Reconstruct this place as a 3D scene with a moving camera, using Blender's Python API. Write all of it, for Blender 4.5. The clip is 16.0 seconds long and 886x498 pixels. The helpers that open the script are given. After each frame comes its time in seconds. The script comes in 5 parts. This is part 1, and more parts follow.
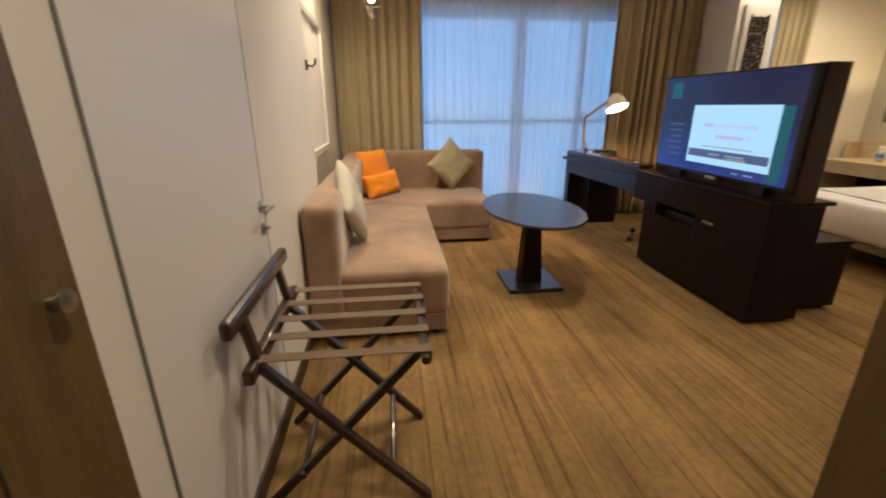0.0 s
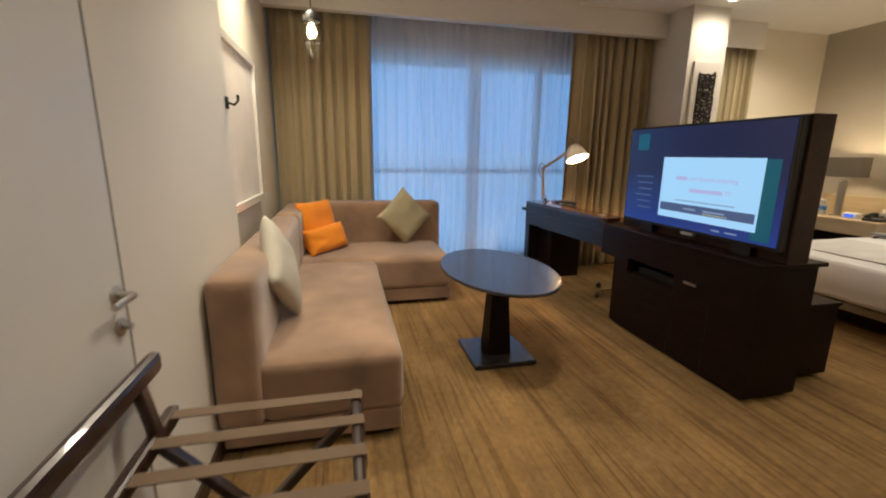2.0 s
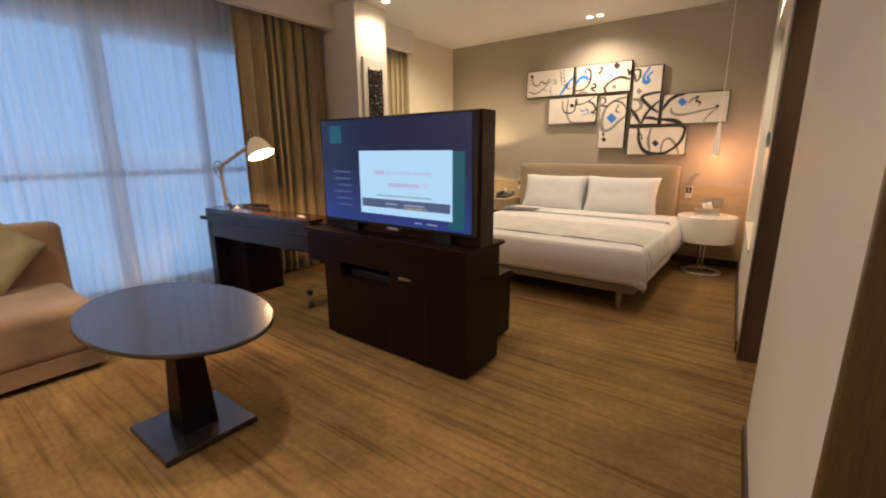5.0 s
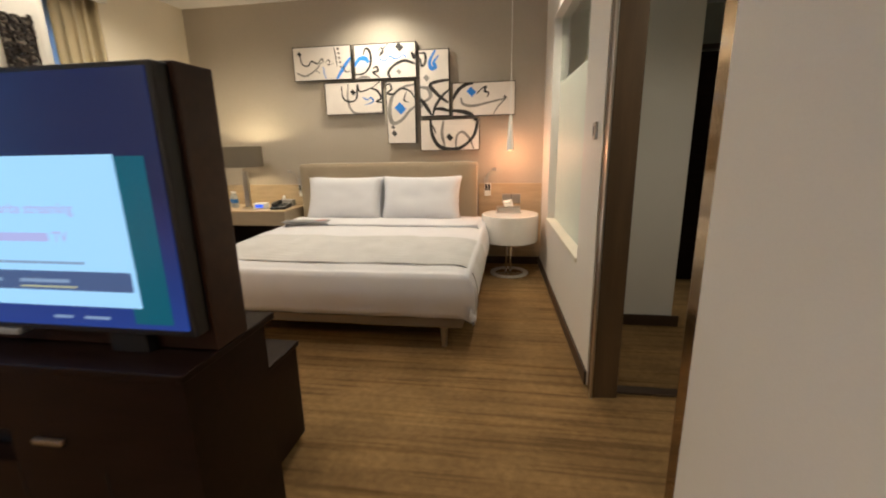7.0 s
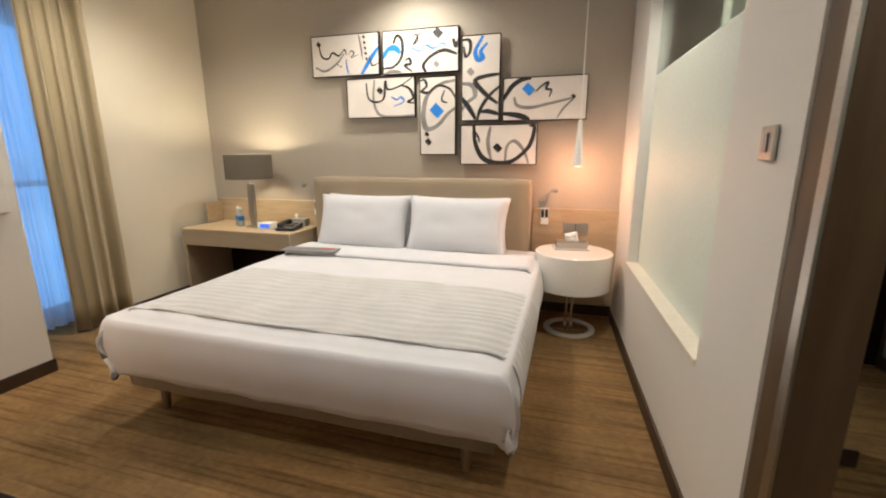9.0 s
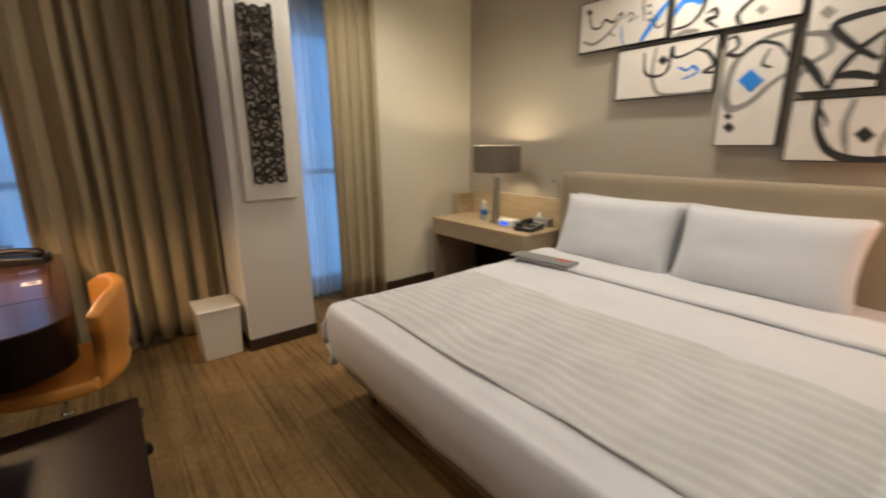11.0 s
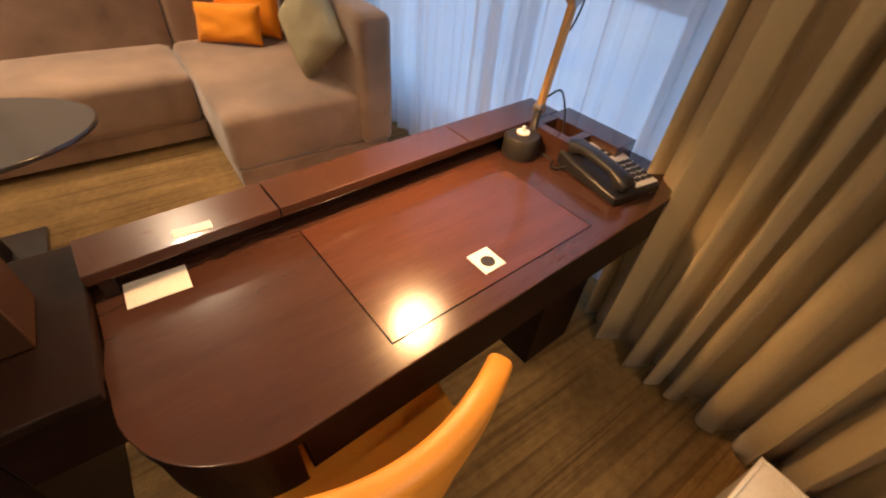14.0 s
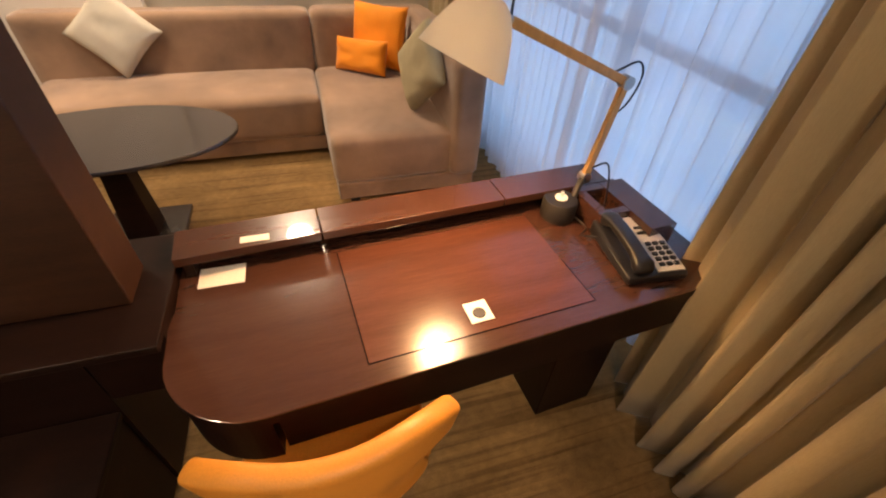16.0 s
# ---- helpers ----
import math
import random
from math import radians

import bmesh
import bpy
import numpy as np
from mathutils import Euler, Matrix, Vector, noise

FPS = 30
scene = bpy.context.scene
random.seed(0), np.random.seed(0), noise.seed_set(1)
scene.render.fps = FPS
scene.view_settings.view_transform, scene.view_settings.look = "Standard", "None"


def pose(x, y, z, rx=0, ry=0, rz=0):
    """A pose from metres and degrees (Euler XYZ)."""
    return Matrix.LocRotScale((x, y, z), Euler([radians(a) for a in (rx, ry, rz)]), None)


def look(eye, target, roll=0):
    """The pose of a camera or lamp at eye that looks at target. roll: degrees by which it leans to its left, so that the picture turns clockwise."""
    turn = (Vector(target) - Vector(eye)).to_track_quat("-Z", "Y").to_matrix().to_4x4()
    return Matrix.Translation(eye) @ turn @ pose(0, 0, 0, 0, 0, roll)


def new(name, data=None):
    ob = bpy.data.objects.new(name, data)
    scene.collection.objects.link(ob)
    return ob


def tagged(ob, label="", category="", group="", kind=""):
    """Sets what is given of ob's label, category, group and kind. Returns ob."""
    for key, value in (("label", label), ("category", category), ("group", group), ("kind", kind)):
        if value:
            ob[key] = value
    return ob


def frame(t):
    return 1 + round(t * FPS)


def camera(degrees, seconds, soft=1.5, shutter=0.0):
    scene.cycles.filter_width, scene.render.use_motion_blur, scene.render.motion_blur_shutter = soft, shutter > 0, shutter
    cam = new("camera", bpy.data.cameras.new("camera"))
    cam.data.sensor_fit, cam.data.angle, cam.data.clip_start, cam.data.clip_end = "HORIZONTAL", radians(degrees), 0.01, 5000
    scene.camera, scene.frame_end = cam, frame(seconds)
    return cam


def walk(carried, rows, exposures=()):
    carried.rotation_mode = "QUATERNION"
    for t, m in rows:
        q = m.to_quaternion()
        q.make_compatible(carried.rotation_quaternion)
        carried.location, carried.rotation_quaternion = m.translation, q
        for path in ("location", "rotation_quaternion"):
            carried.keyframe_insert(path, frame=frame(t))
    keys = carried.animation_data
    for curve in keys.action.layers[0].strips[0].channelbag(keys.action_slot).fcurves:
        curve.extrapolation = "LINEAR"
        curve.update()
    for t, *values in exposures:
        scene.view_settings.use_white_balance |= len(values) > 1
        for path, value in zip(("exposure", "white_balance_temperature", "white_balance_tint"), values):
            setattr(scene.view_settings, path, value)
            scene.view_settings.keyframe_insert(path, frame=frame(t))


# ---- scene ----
cam = camera(92.3, 16.0, soft=2.0, shutter=0.4)
PATH = [
    (0, (0.036, -0.076, 1.348), (0.259, 1.807, 0.712), -0.2),
    (0.5, (0.054, -0.086, 1.34), (0.508, 1.777, 0.77), -0.6),
    (1, (0.079, -0.021, 1.332), (0.622, 1.826, 0.791), 0.3),
    (1.5, (0.101, 0.167, 1.334), (0.503, 2.064, 0.844), 0.7),
    (2, (0.106, 0.404, 1.344), (0.549, 2.306, 0.914), 0.7),
    (2.5, (0.133, 0.602, 1.38), (0.914, 2.404, 1.002), -0.6),
    (3, (0.156, 0.709, 1.39), (1.251, 2.341, 1.017), -1.2),
    (3.2, (0.171, 0.732, 1.39), (1.35, 2.304, 1.016), -1.1),
    (5.3, (0.401, 0.896, 1.341), (2.019, 1.981, 0.886), -0.4),
    (5.5, (0.472, 0.93, 1.341), (2.133, 1.947, 0.884), -0.6),
    (6, (0.771, 1.066, 1.363), (2.56, 1.836, 0.907), -1.3),
    (6.5, (1.046, 1.212, 1.353), (2.931, 1.691, 0.888), -1.3),
    (7, (1.376, 1.301, 1.357), (3.293, 1.613, 0.879), -1.2),
    (7.5, (1.754, 1.366, 1.364), (3.686, 1.603, 0.902), -0.6),
    (8, (2.095, 1.413, 1.374), (4.02, 1.723, 0.926), -0.6),
    (10.3, (2.745, 1.309, 1.387), (4.363, 2.389, 0.922), -0.6),
    (10.5, (2.83, 1.338, 1.383), (4.365, 2.531, 0.916), -0.9),
    (11, (3.062, 1.556, 1.405), (4.266, 3.078, 0.923), -0.5),
    (11.5, (3.3, 1.858, 1.472), (4.021, 3.651, 0.955), 0.5),
    (12, (3.395, 2.264, 1.462), (3.633, 4.179, 0.939), 1.3),
    (12.5, (3.439, 2.721, 1.477), (3.17, 4.62, 0.911), 2.0),
    (13, (3.449, 3.16, 1.475), (2.612, 4.788, 0.67), 3.8),
    (13.5, (3.339, 3.516, 1.471), (2.249, 4.747, 0.333), 5.6),
    (14, (3.246, 3.8, 1.488), (2.093, 4.713, 0.133), 5.3),
    (14.5, (3.246, 3.965, 1.523), (2.005, 4.613, 0.095), 5.1),
    (15, (3.28, 4.052, 1.582), (2.058, 4.578, 0.089), 4.1),
    (15.5, (3.346, 4.044, 1.641), (2.033, 4.568, 0.226), 5.2),
    (16, (3.409, 4.004, 1.66), (1.991, 4.498, 0.339), 3.8),
]
walk(cam, [(t, look(eye, target, roll)) for t, eye, target, roll in PATH],
     exposures=[(0, 0.15, 7000, 10), (1.5, 0.0, 6700, 8), (2.5, -0.05, 6600, 8), (3.2, 0.0, 6900, 10), (5.5, 0.05, 7900, 18), (6, 0.0, 8500, 21), (6.5, 0.0, 6800, 10), (7, 0.1, 6300, 8), (7.5, 0.25, 6200, 10), (8, 0.45, 5800, 9), (10.3, -0.1, 5800, 8), (11, -0.2, 6000, 8), (11.5, -0.3, 6100, 10), (12.2, -0.05, 7200, 18), (13, 0.2, 9300, 22), (13.5, 0.25, 9000, 22), (14.5, 0.3, 8000, 22), (16, 0.35, 7900, 21)])

# ---- world and lights ----
world = bpy.data.worlds.new("dusk")
scene.world = world
world.use_nodes = True
wn, wl = world.node_tree.nodes, world.node_tree.links
wn["Background"].inputs[0].default_value = (0.19, 0.47, 1.0, 1)
wn["Background"].inputs[1].default_value = 1.6


def lamp(name, kind, at, watts, colour, size=0.05, target=None, cone=80, blend=0.6):
    data = bpy.data.lights.new(name, kind)
    data.energy, data.color = watts, colour
    if kind == "AREA":
        data.size = size
    else:
        data.shadow_soft_size = size
    if kind == "SPOT":
        data.spot_size, data.spot_blend = radians(cone), blend
    ob = new(name, data)
    ob.matrix_world = look(at, target) if target else pose(*at)
    return ob


WARM = (1.0, 0.87, 0.68)
lamp("downlight_picture", "SPOT", (5.70, 2.70, 2.84), 90, WARM, 0.06, (5.86, 2.70, 0), 150, 1.0)
lamp("downlight_column", "SPOT", (3.97, 4.27, 2.84), 31, WARM, 0.05, (3.93, 4.28, 0), 170, 1.0)
# added fill over the bed foot and wall stub; no fitting is known here
lamp("fill_foot", "SPOT", (3.20, 2.30, 2.84), 52, WARM, 0.08, (3.00, 2.10, 0), 150, 1.0)
lamp("downlight_aisle", "SPOT", (4.95, 1.14, 2.84), 60, WARM, 0.05, (5.0, 1.12, 0), 115, 0.9)
# added light that lifts the bedside corner; it has no ceiling fitting
lamp("fill_bedside", "SPOT", (4.85, 4.20, 2.84), 80, WARM, 0.12, (4.95, 4.30, 0), 150, 1.0)
# invented spot that brightens the sofa seat
lamp("fill_sofa", "SPOT", (0.15, 2.40, 2.94), 62, WARM, 0.10, (0.15, 3.10, 0), 90, 0.9)
# made-up source for the lounge floor and door wall, on an unseen ceiling
lamp("fill_lounge", "SPOT", (0.95, 2.20, 2.94), 100, WARM, 0.08, (0.75, 2.20, 0), 118, 1.0)
# extra light put in to brighten the entry's white wall; source unseen
lamp("fill_entry", "SPOT", (0.50, 0.30, 2.94), 88, WARM, 0.12, (0.15, 0.50, 0), 122, 1.0)
# assumed light, added to lift the bathroom passage and its partition
lamp("fill_passage", "SPOT", (3.15, 0.15, 2.44), 33, WARM, 0.06, (3.15, 0.15, 0), 150, 0.9)
lamp("downlight_nook", "SPOT", (-0.26, 3.70, 2.94), 165, WARM, 0.14, (-0.15, 3.60, 0), 140, 1.0)
lamp("lantern_bulb", "POINT", (-0.06, 3.50, 2.03), 2, (1.0, 0.80, 0.50), 0.03)
lamp("table_lamp_bulb", "POINT", (5.82, 4.265, 1.325), 11, (1.0, 0.80, 0.50), 0.04)
lamp("pendant_bulb", "POINT", (5.90, 1.32, 1.25), 7, (1.0, 0.42, 0.20), 0.03)
lamp("desk_lamp_bulb", "SPOT", (2.415, 4.35, 1.345), 42, (1.0, 0.60, 0.28), 0.05, (2.50, 4.25, 0.75), 155, 0.5)

# ---- materials ----
MATS = {}


def material(name, colour, rough=0.6, vary=0.12, scale=6.0, fine=120.0, bump=0.15, metal=0.0, stretch=(1, 1, 1), sheen=0.0, coat=0.0, trans=0.0, spec=0.5, detail=0.06):
    """A surface with variation at two scales, laid out in metres."""
    if name in MATS:
        return MATS[name]
    m = bpy.data.materials.new(name)
    m.use_nodes = True
    n, l = m.node_tree.nodes, m.node_tree.links
    b = n["Principled BSDF"]
    tc, mp = n.new("ShaderNodeTexCoord"), n.new("ShaderNodeMapping")
    mp.inputs["Scale"].default_value = stretch
    l.new(tc.outputs["Object"], mp.inputs["Vector"])
    big, small = n.new("ShaderNodeTexNoise"), n.new("ShaderNodeTexNoise")
    big.inputs["Scale"].default_value, big.inputs["Detail"].default_value = scale, 4
    small.inputs["Scale"].default_value, small.inputs["Detail"].default_value = fine, 3
    l.new(mp.outputs[0], big.inputs["Vector"])
    l.new(mp.outputs[0], small.inputs["Vector"])
    r = n.new("ShaderNodeMapRange")
    r.inputs["From Min"].default_value, r.inputs["From Max"].default_value = 0.25, 0.75
    r.inputs["To Min"].default_value, r.inputs["To Max"].default_value = 1 - vary, 1 + vary
    l.new(big.outputs[0], r.inputs[0])
    r2 = n.new("ShaderNodeMapRange")
    r2.inputs["From Min"].default_value, r2.inputs["From Max"].default_value = 0.25, 0.75
    r2.inputs["To Min"].default_value, r2.inputs["To Max"].default_value = 1 - detail, 1 + detail
    l.new(small.outputs[0], r2.inputs[0])
    mul = n.new("ShaderNodeMath")
    mul.operation = "MULTIPLY"
    l.new(r.outputs[0], mul.inputs[0])
    l.new(r2.outputs[0], mul.inputs[1])
    mix = n.new("ShaderNodeVectorMath")
    mix.operation = "SCALE"
    mix.inputs[0].default_value = colour
    l.new(mul.outputs[0], mix.inputs["Scale"])
    l.new(mix.outputs[0], b.inputs["Base Color"])
    b.inputs["Roughness"].default_value, b.inputs["Metallic"].default_value = rough, metal
    b.inputs["Specular IOR Level"].default_value = spec
    b.inputs["Sheen Weight"].default_value, b.inputs["Coat Weight"].default_value = sheen, coat
    b.inputs["Transmission Weight"].default_value = trans
    if bump:
        bp = n.new("ShaderNodeBump")
        bp.inputs["Strength"].default_value, bp.inputs["Distance"].default_value = bump, 0.004
        l.new(small.outputs[0], bp.inputs["Height"])
        l.new(bp.outputs[0], b.inputs["Normal"])
    MATS[name] = m
    return m


def carpet_material():
    """Cut pile with broken streaks: soft broad bands, bundles of fine dark and pale threads, mottled pile."""
    m = material("striped_carpet", (0.238, 0.148, 0.066), 0.95, 0.20, 3.0, 260, 0.8, spec=0.08, detail=0.34)
    n, l = m.node_tree.nodes, m.node_tree.links
    b = n["Principled BSDF"]
    out = b.inputs["Base Color"].links[0].from_socket
    tc = n.new("ShaderNodeTexCoord")

    def layer(source, along, scale, detail, stops, shift):
        mp, nz, cr, mul = n.new("ShaderNodeMapping"), n.new("ShaderNodeTexNoise"), n.new("ShaderNodeValToRGB"), n.new("ShaderNodeVectorMath")
        mp.inputs["Scale"].default_value = (1, along, 1)
        mp.inputs["Location"].default_value = (shift, shift * 0.37, 0)
        nz.inputs["Scale"].default_value, nz.inputs["Detail"].default_value = scale, detail
        l.new(tc.outputs["Object"], mp.inputs["Vector"])
        l.new(mp.outputs[0], nz.inputs["Vector"])
        e = cr.color_ramp.elements
        e[0].position, e[0].color = stops[0][0], (*stops[0][1], 1)
        e[1].position, e[1].color = stops[-1][0], (*stops[-1][1], 1)
        for p, c in stops[1:-1]:
            e.new(p).color = (*c, 1)
        l.new(nz.outputs[0], cr.inputs[0])
        mul.operation = "MULTIPLY"
        l.new(source, mul.inputs[0])
        l.new(cr.outputs[0], mul.inputs[1])
        return mul.outputs[0]

    out = layer(out, 0.05, 7, 3, ((0.34, (0.86, 0.85, 0.84)), (0.50, (1.0, 1.0, 1.0)), (0.66, (1.12, 1.10, 1.04))), 0.0)
    out = layer(out, 0.030, 26, 2, ((0.36, (0.72, 0.70, 0.67)), (0.44, (1.0, 1.0, 1.0)), (0.60, (1.0, 1.0, 1.0)), (0.70, (1.16, 1.15, 1.12))), 3.1)
    out = layer(out, 0.022, 48, 1, ((0.33, (0.72, 0.70, 0.66)), (0.40, (1.0, 1.0, 1.0)), (0.66, (1.0, 1.0, 1.0)), (0.74, (1.18, 1.17, 1.14))), 7.7)
    out = layer(out, 0.7, 38, 4, ((0.30, (0.86, 0.85, 0.84)), (0.70, (1.13, 1.13, 1.12))), 1.3)
    l.new(out, b.inputs["Base Color"])
    return m


def glow(name, colour, strength):
    if name in MATS:
        return MATS[name]
    m = bpy.data.materials.new(name)
    m.use_nodes = True
    b = m.node_tree.nodes["Principled BSDF"]
    b.inputs["Base Color"].default_value = (0.01, 0.01, 0.01, 1)
    b.inputs["Roughness"].default_value = 0.25
    b.inputs["Emission Color"].default_value = (*colour, 1)
    b.inputs["Emission Strength"].default_value = strength
    MATS[name] = m
    return m


def cloth_through(name, colour, clear, glowing=0.5, rough=0.9):
    """Thin cloth: part clear holes, part threads that scatter light to both sides."""
    m = bpy.data.materials.new(name)
    m.use_nodes = True
    n, l = m.node_tree.nodes, m.node_tree.links
    n.remove(n["Principled BSDF"])
    tr, tl, df = n.new("ShaderNodeBsdfTransparent"), n.new("ShaderNodeBsdfTranslucent"), n.new("ShaderNodeBsdfDiffuse")
    m1, m2 = n.new("ShaderNodeMixShader"), n.new("ShaderNodeMixShader")
    tl.inputs[0].default_value = df.inputs[0].default_value = (*colour, 1)
    tc, nz, mr = n.new("ShaderNodeTexCoord"), n.new("ShaderNodeTexNoise"), n.new("ShaderNodeMapRange")
    mp = n.new("ShaderNodeMapping")
    mp.inputs["Scale"].default_value = (1, 1, 0.04)
    l.new(tc.outputs["Object"], mp.inputs["Vector"])
    l.new(mp.outputs[0], nz.inputs["Vector"])
    nz.inputs["Scale"].default_value = 9
    mr.inputs["To Min"].default_value, mr.inputs["To Max"].default_value = max(0.0, clear - 0.06), clear + 0.06 if clear else 0.03
    l.new(nz.outputs[0], mr.inputs[0])
    m1.inputs[0].default_value = glowing
    l.new(df.outputs[0], m1.inputs[1])
    l.new(tl.outputs[0], m1.inputs[2])
    l.new(mr.outputs[0], m2.inputs[0])
    l.new(m1.outputs[0], m2.inputs[1])
    l.new(tr.outputs[0], m2.inputs[2])
    l.new(m2.outputs[0], n["Material Output"].inputs[0])
    return m


def glass(name, colour=(1, 1, 1), rough=0.0):
    m = bpy.data.materials.new(name)
    m.use_nodes = True
    b = m.node_tree.nodes["Principled BSDF"]
    b.inputs["Base Color"].default_value = (*colour, 1)
    b.inputs["Roughness"].default_value = rough
    b.inputs["Transmission Weight"].default_value = 1.0
    b.inputs["IOR"].default_value = 1.45
    return m


PAINT = material("off_white_paint", (0.74, 0.71, 0.66), 0.55, 0.025, 1.5, 160, 0.08, detail=0.02)
DOORPAINT = material("white_door_paint", (0.72, 0.71, 0.70), 0.38, 0.025, 1.2, 220, 0.05, detail=0.015)
CEILING = material("ceiling_paint", (0.80, 0.78, 0.74), 0.7, 0.02, 1.2, 140, 0.06, detail=0.015)
CREAM = material("cream_wall", (0.72, 0.66, 0.54), 0.6, 0.03, 1.5, 150, 0.08, detail=0.02)
TAUPE = material("taupe_wall_covering", (0.43, 0.38, 0.31), 0.65, 0.03, 1.5, 260, 0.2, stretch=(1, 1, 0.25), detail=0.06)
CARPET = carpet_material()
WENGE = material("dark_wenge_veneer", (0.012, 0.0055, 0.0042), 0.40, 0.35, 5, 60, 0.08, stretch=(6, 1, 6), coat=0.0, spec=0.13, detail=0.25)
DESKFRONT = material("satin_dark_veneer", (0.014, 0.0075, 0.006), 0.28, 0.3, 5, 60, 0.05, stretch=(6, 1, 6), spec=0.5, detail=0.2)
REDBROWN = material("red_brown_case_veneer", (0.034, 0.0145, 0.0085), 0.42, 0.3, 5, 60, 0.08, stretch=(6, 1, 6), spec=0.3, detail=0.2)
MAHOGANY = material("polished_red_brown_veneer", (0.055, 0.023, 0.0155), 0.22, 0.16, 4, 40, 0.012, stretch=(6, 0.5, 6), coat=0.45, detail=0.10)
PANELWOOD = material("polished_panel_veneer", (0.082, 0.030, 0.019), 0.22, 0.16, 4, 40, 0.012, stretch=(6, 0.5, 6), coat=0.45, detail=0.10)
BROWNWOOD = material("brown_door_veneer", (0.120, 0.076, 0.030), 0.42, 0.25, 4, 50, 0.08, stretch=(6, 6, 0.5), detail=0.2)
SKIRT = material("dark_skirting", (0.045, 0.026, 0.016), 0.45, 0.2, 6, 80, 0.08)
PALEWOOD = material("pale_oak_veneer", (0.46, 0.35, 0.22), 0.42, 0.12, 5, 60, 0.06, stretch=(6, 0.8, 6), detail=0.1)
GREIGEWOOD = material("greige_lacquer", (0.36, 0.29, 0.20), 0.45, 0.06, 5, 90, 0.05, stretch=(5, 1, 5))
BROWNFELT = material("taupe_velvet_upholstery", (0.29, 0.185, 0.122), 0.88, 0.36, 3.6, 320, 0.35, sheen=0.5, spec=0.2, detail=0.1)
BEIGECLOTH = material("headboard_fabric", (0.33, 0.26, 0.175), 0.8, 0.05, 4, 350, 0.35, sheen=0.2)
DRAPE = material("gold_taupe_drape", (0.41, 0.335, 0.20), 0.72, 0.12, 4, 300, 0.25, stretch=(1, 1, 0.15), sheen=0.25)
ORANGE = material("orange_cushion_cloth", (0.85, 0.265, 0.006), 0.75, 0.08, 8, 350, 0.35, sheen=0.2)
SAND = material("sand_cushion_cloth", (0.40, 0.35, 0.22), 0.85, 0.10, 8, 350, 0.45)
PALECLOTH = material("pale_cushion_cloth", (0.55, 0.52, 0.44), 0.85, 0.08, 8, 350, 0.4)
LINEN = material("white_bed_linen", (0.67, 0.67, 0.70), 0.8, 0.03, 5, 380, 0.12, sheen=0.1, detail=0.02)
RUNNER = material("grey_bed_runner", (0.58, 0.575, 0.57), 0.85, 0.08, 5, 300, 0.3)
BEDBASE = material("bed_base_fabric", (0.20, 0.16, 0.115), 0.75, 0.06, 5, 300, 0.3)
CHROME = material("chrome", (0.75, 0.75, 0.74), 0.12, 0.02, 5, 80, 0.0, metal=1.0)
STEEL = material("brushed_steel", (0.52, 0.50, 0.47), 0.32, 0.06, 5, 120, 0.03, metal=1.0)
DARKBRONZE = material("dark_bronze_post", (0.10, 0.062, 0.032), 0.42, 0.2, 4, 60, 0.05, stretch=(6, 6, 0.5))
BRONZE = material("bronze_trim", (0.30, 0.21, 0.12), 0.10, 0.2, 4, 60, 0.05, metal=0.9)
BLACK = material("black_plastic", (0.012, 0.012, 0.014), 0.4, 0.1, 8, 200, 0.06)
IRON = material("black_iron", (0.02, 0.018, 0.016), 0.5, 0.1, 8, 150, 0.1)
GREYPLASTIC = material("grey_plastic", (0.30, 0.29, 0.28), 0.45, 0.05, 8, 200, 0.05)
WHITEPLASTIC = material("white_plastic", (0.80, 0.80, 0.77), 0.35, 0.02, 8, 200, 0.02)
WHITELACQUER = material("white_gloss_lacquer", (0.80, 0.78, 0.73), 0.2, 0.02, 3, 100, 0.0, coat=0.3)
ASH = material("ash_lamp_wood", (0.55, 0.33, 0.13), 0.5, 0.12, 8, 80, 0.06, stretch=(6, 6, 1))
TANLEATHER = material("tan_leather", (0.62, 0.26, 0.045), 0.42, 0.10, 7, 200, 0.2, detail=0.08)
STRAP = material("brown_webbing", (0.17, 0.115, 0.075), 0.8, 0.1, 8, 300, 0.3)
RACKWOOD = material("dark_rack_wood", (0.028, 0.013, 0.009), 0.28, 0.3, 6, 60, 0.04, stretch=(4, 1, 4), coat=0.4)
CANVAS = material("white_canvas", (0.78, 0.72, 0.66), 0.8, 0.05, 6, 400, 0.2)
INK = material("black_paint", (0.022, 0.020, 0.020), 0.6, 0.3, 10, 150, 0.1)
GREYINK = material("grey_wash", (0.27, 0.25, 0.23), 0.7, 0.25, 10, 150, 0.1)
BLUEINK = material("blue_paint", (0.03, 0.24, 0.78), 0.6, 0.15, 10, 150, 0.1)
CARVED = material("carved_dark_wood", (0.035, 0.026, 0.022), 0.5, 0.4, 12, 150, 0.15)
PAPER = material("white_paper", (0.82, 0.80, 0.75), 0.8, 0.02, 8, 200, 0.03)
GREYPAPER = material("grey_printed_cover", (0.22, 0.22, 0.225), 0.5, 0.1, 8, 200, 0.03)
REDINK = material("red_print", (0.55, 0.10, 0.07), 0.6, 0.05, 8, 200, 0.0)
BLUELABEL = material("blue_label", (0.02, 0.16, 0.50), 0.4, 0.1, 20, 200, 0.0)
SLATE = material("grey_window_frame", (0.20, 0.21, 0.23), 0.4, 0.08, 6, 150, 0.03)
MARBLE = material("pale_stone_sill", (0.70, 0.66, 0.56), 0.35, 0.06, 8, 60, 0.03)
FROST = material("frosted_green_white_glass", (0.70, 0.76, 0.68), 0.55, 0.02, 3, 100, 0.0)
